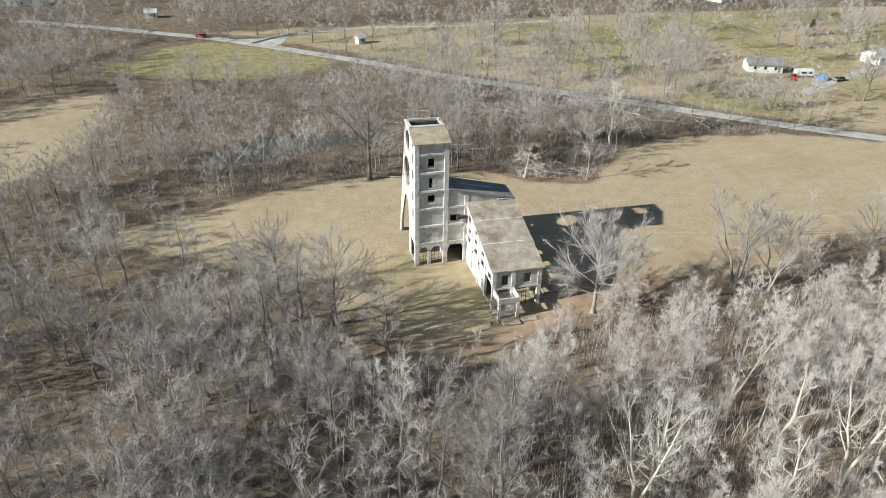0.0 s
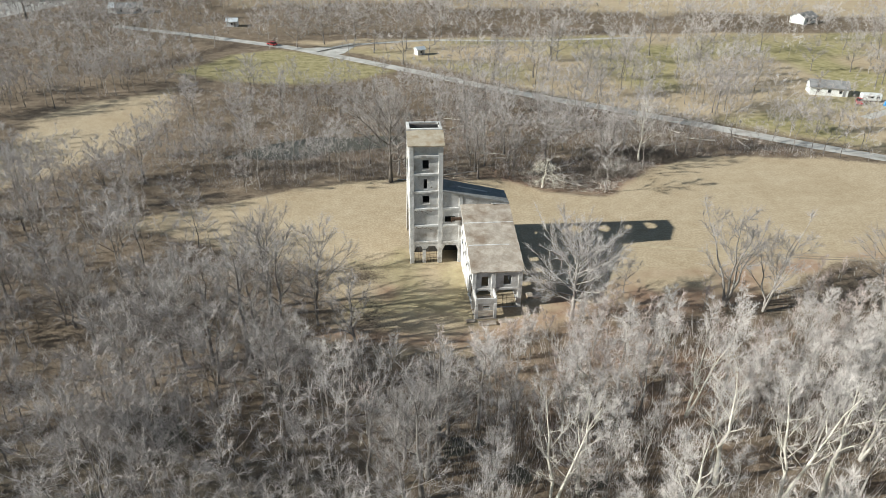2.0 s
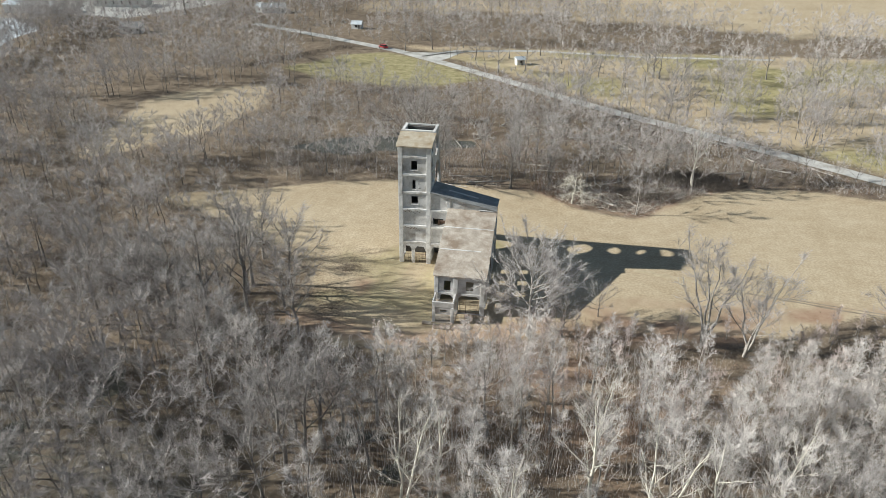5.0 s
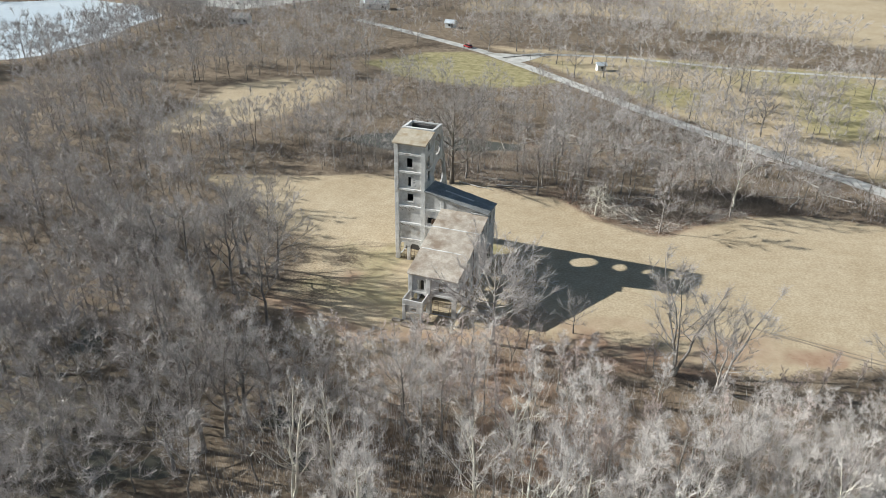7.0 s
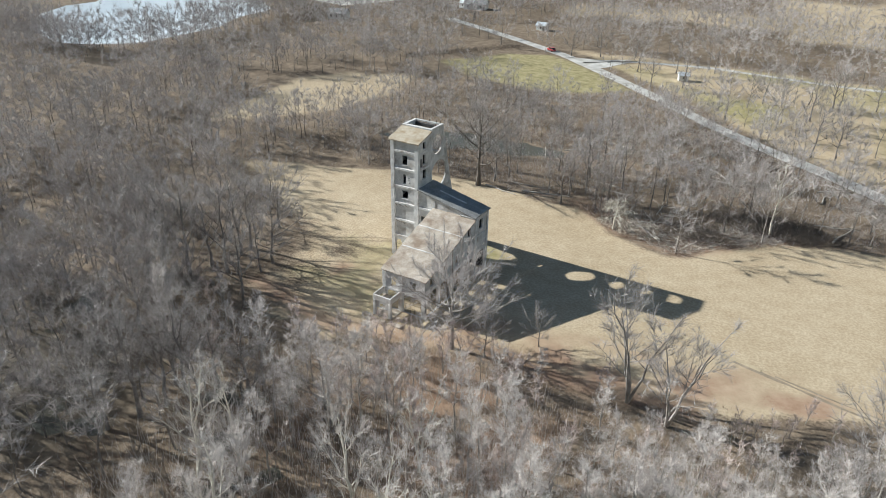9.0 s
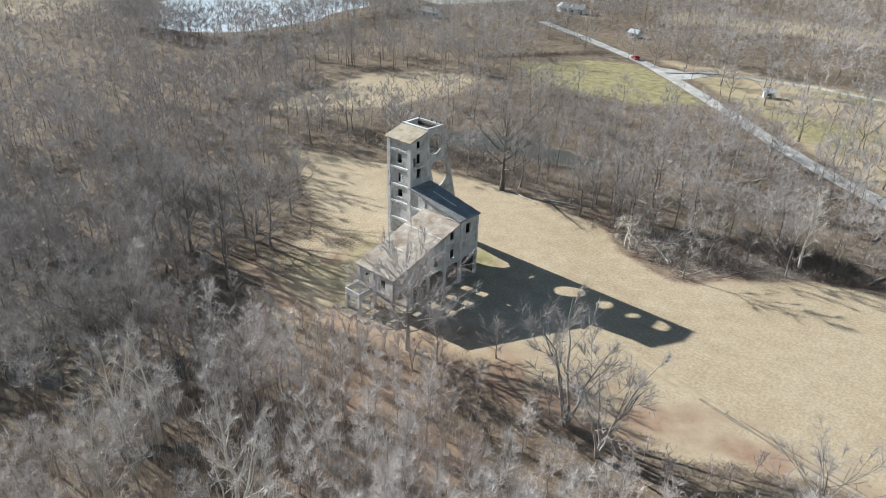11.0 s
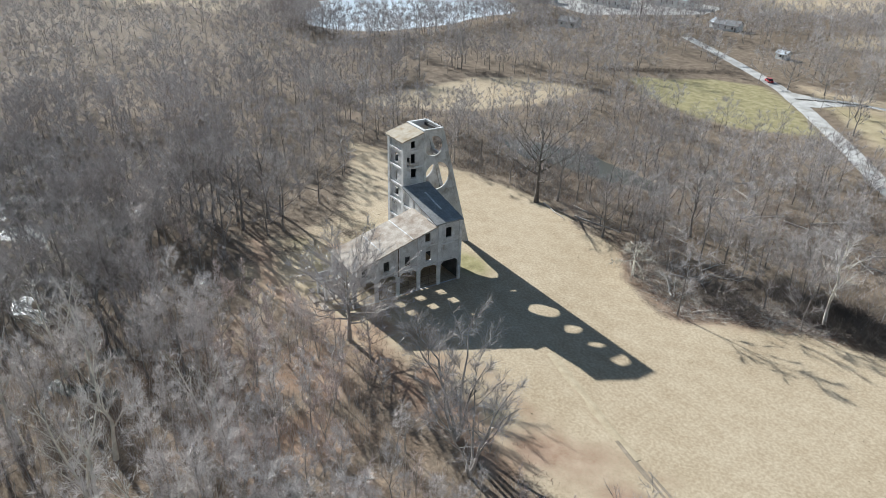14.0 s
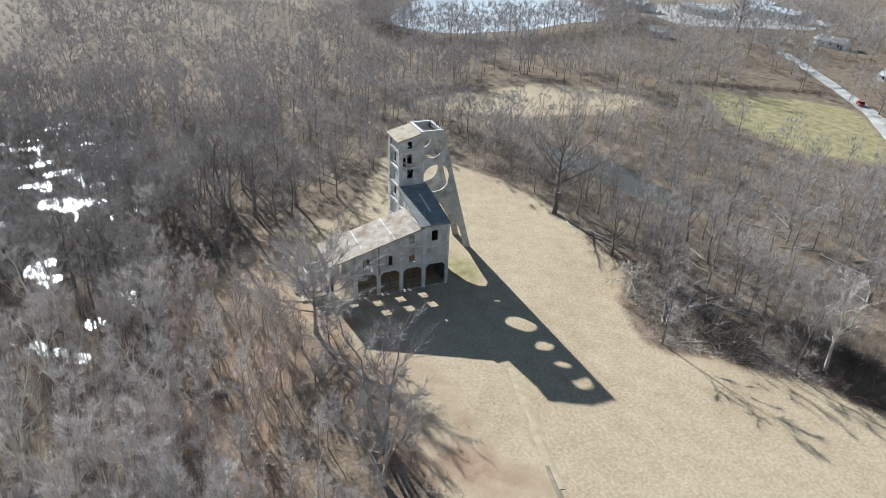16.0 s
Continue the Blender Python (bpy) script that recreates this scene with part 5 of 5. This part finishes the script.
house(13, 175, 25, 3.4, 2.8, 2.3, 0.8, WHITE, TIN, "small white shed standing in the grass", 1, "shed", "shed")
house(150, 110, -20, 12, 7, 2.8, 1.7, WHITE, SHINGLE, "white cottage with a grey shingle roof")
house(204, 113, 10, 13, 8, 3.0, 2.0, WHITE, TIN, "white house among scattered trees")
house(-132, 278, 15, 13, 8, 3.0, 2.0, WHITE, SHINGLE, "white house beyond the woods")
house(-73, 239, 0, 5, 4, 2.5, 1.2, WHITE, TIN, "small white outbuilding near the road", 1, "shed", "shed")
house(217, 241, 30, 12, 8, 3.2, 2.0, WHITE, SHINGLE, "distant white house among trees")
house(-175, 204, 20, 10, 7, 3.0, 2.0, WHITE, SHINGLE, "white house with a grey roof behind trees")
house(-137, 278, -10, 9, 7, 3.0, 1.8, WHITE, TIN, "white outbuilding behind the woods", 2)
house(-207, 318, 8, 34, 14, 5.0, 1.6, WHITE, TIN, "long pale metal warehouse in the distance", 8, "warehouse", "warehouse")
house(-226, 280, 8, 30, 12, 4.5, 1.4, WHITE, TIN, "long pale metal warehouse in the distance", 6, "warehouse", "warehouse")
house(-258, 248, 8, 30, 11, 4.5, 1.4, WHITE, TIN, "pale metal industrial shed in the distance", 5, "warehouse", "warehouse")
house(-240, 336, 8, 24, 11, 4.5, 1.4, WHITE, TIN, "pale metal industrial shed in the distance", 5, "warehouse", "warehouse")


def vehicle(x, y, turn, label, paint, long=4.6, wide=1.8, tall=1.5, cab=(0.25, 0.8), name="car", category="car"):
    """A car: body, cabin with glass, four wheels, lamps."""
    ob = tagged(new(name), label, category)
    part("body", box(-long / 2, long / 2, -wide / 2, wide / 2, 0.35, tall * 0.6, 0.14), paint, ob)
    a, b = -long / 2 + long * cab[0], -long / 2 + long * cab[1]
    bm = bmesh.new()
    lo = [bm.verts.new((p, q, tall * 0.58)) for p, q in ((a - 0.3, -wide * 0.46), (b + 0.5, -wide * 0.46), (b + 0.5, wide * 0.46), (a - 0.3, wide * 0.46))]
    hi = [bm.verts.new((p, q, tall)) for p, q in ((a + 0.15, -wide * 0.4), (b, -wide * 0.4), (b, wide * 0.4), (a + 0.15, wide * 0.4))]
    for i in range(4):
        bm.faces.new((lo[i], lo[(i + 1) % 4], hi[(i + 1) % 4], hi[i]))
    bm.faces.new(hi)
    bm.faces.new(lo[::-1])
    part("cabin_glass", bm, GLASS, ob)
    part("roof", box(a + 0.15, b, -wide * 0.41, wide * 0.41, tall - 0.03, tall + 0.05, 0.02), paint, ob)
    for sx in (-0.31, 0.31):
        for sy in (-1, 1):
            bm = bmesh.new()
            bmesh.ops.create_cone(bm, cap_ends=True, segments=14, radius1=0.33, radius2=0.33, depth=0.22, matrix=pose(sx * long, sy * wide * 0.46, 0.33, 90))
            part("wheel", bm, RUBBER, ob)
    for sy in (-0.33, 0.33):
        part("headlight", box(long / 2 - 0.03, long / 2 + 0.02, sy * wide - 0.15, sy * wide + 0.15, 0.6, 0.75, 0.01), WHITE, ob)
    ob.matrix_basis = pose(x, y, 0.08, 0, 0, turn)
    return ob


vehicle(CAR[0], CAR[1], -33, "bright red car on the gravel road", REDPAINT)
camper = tagged(new("camper"), "white travel trailer parked by the cottage", "trailer")
part("body", box(-3.2, 3.2, -1.2, 1.2, 0.5, 2.8, 0.25), WHITE, camper)
part("window", box(-1.2, 0.6, -1.23, -1.17, 1.4, 2.1, 0.01), GLASS, camper)
part("window", box(1.4, 2.4, -1.23, -1.17, 1.4, 2.1, 0.01), GLASS, camper)
for sy in (-1.0, 1.0):
    bm = bmesh.new()
    bmesh.ops.create_cone(bm, cap_ends=True, segments=14, radius1=0.35, radius2=0.35, depth=0.22, matrix=pose(0.2, sy, 0.35, 90))
    part("wheel", bm, RUBBER, camper)
part("skirt", box(-2.9, -2.4, -0.2, 0.2, 0, 0.55, 0.02), RUST, camper)
camper.matrix_basis = pose(159, 99.5, 0, 0, 0, -15)
tarp = tagged(new("tarpaulin_heap"), "heap of goods under a bright blue tarpaulin", "tarpaulin")
bm = bmesh.new()
bmesh.ops.create_icosphere(bm, subdivisions=3, radius=1)
for v in bm.verts:
    k = 1 + 0.18 * noise.noise(v.co * 2.3)
    v.co = Vector((v.co.x * 2.6 * k, v.co.y * 1.9 * k, max(-0.02, v.co.z + 0.1) * 1.9 * k))
part("cover", bm, BLUETARP, tarp)
tarp.matrix_basis = pose(163, 94.5, 0, 0, 0, 20)
vehicle(153.5, 97, 60, "faded red pickup parked beside the cottage", REDPAINT, 5.0, 1.9, 1.7, (0.5, 0.75), "pickup", "pickup")
vehicle(168, 92.5, 10, "dark parked car beside the tarpaulin", SHINGLE)
# one yellow-green evergreen among the bare trees
ever = tagged(new("evergreen"), "yellow-green conifer among bare trees", "tree")
v, q = tube([(0, 0, -0.1), (0, 0, 6.5)], [0.2, 0.04], 6)
o = new("trunk", mesh_of("evergreen_trunk", v, [q], [BARK]))
o.parent = ever
k = 1400
h = rs.uniform(0.08, 1, k)
ang = rs.uniform(0, 6.283, k)
root = np.stack([0.2 * np.cos(ang), 0.2 * np.sin(ang), 7 * h - 0.3], 1)
out = (2.6 * (1.05 - h) ** 0.7 * rs.uniform(0.6, 1.1, k))
v, t = spikes(root, root + np.stack([np.cos(ang) * out, np.sin(ang) * out, rs.uniform(-0.3, 0.7, k)], 1), np.full(k, 0.13))
o = new("crown", mesh_of("evergreen_crown", v, [t], [EVERGREEN]))
o.parent = ever
ever.matrix_basis = pose(208, 158, 0)
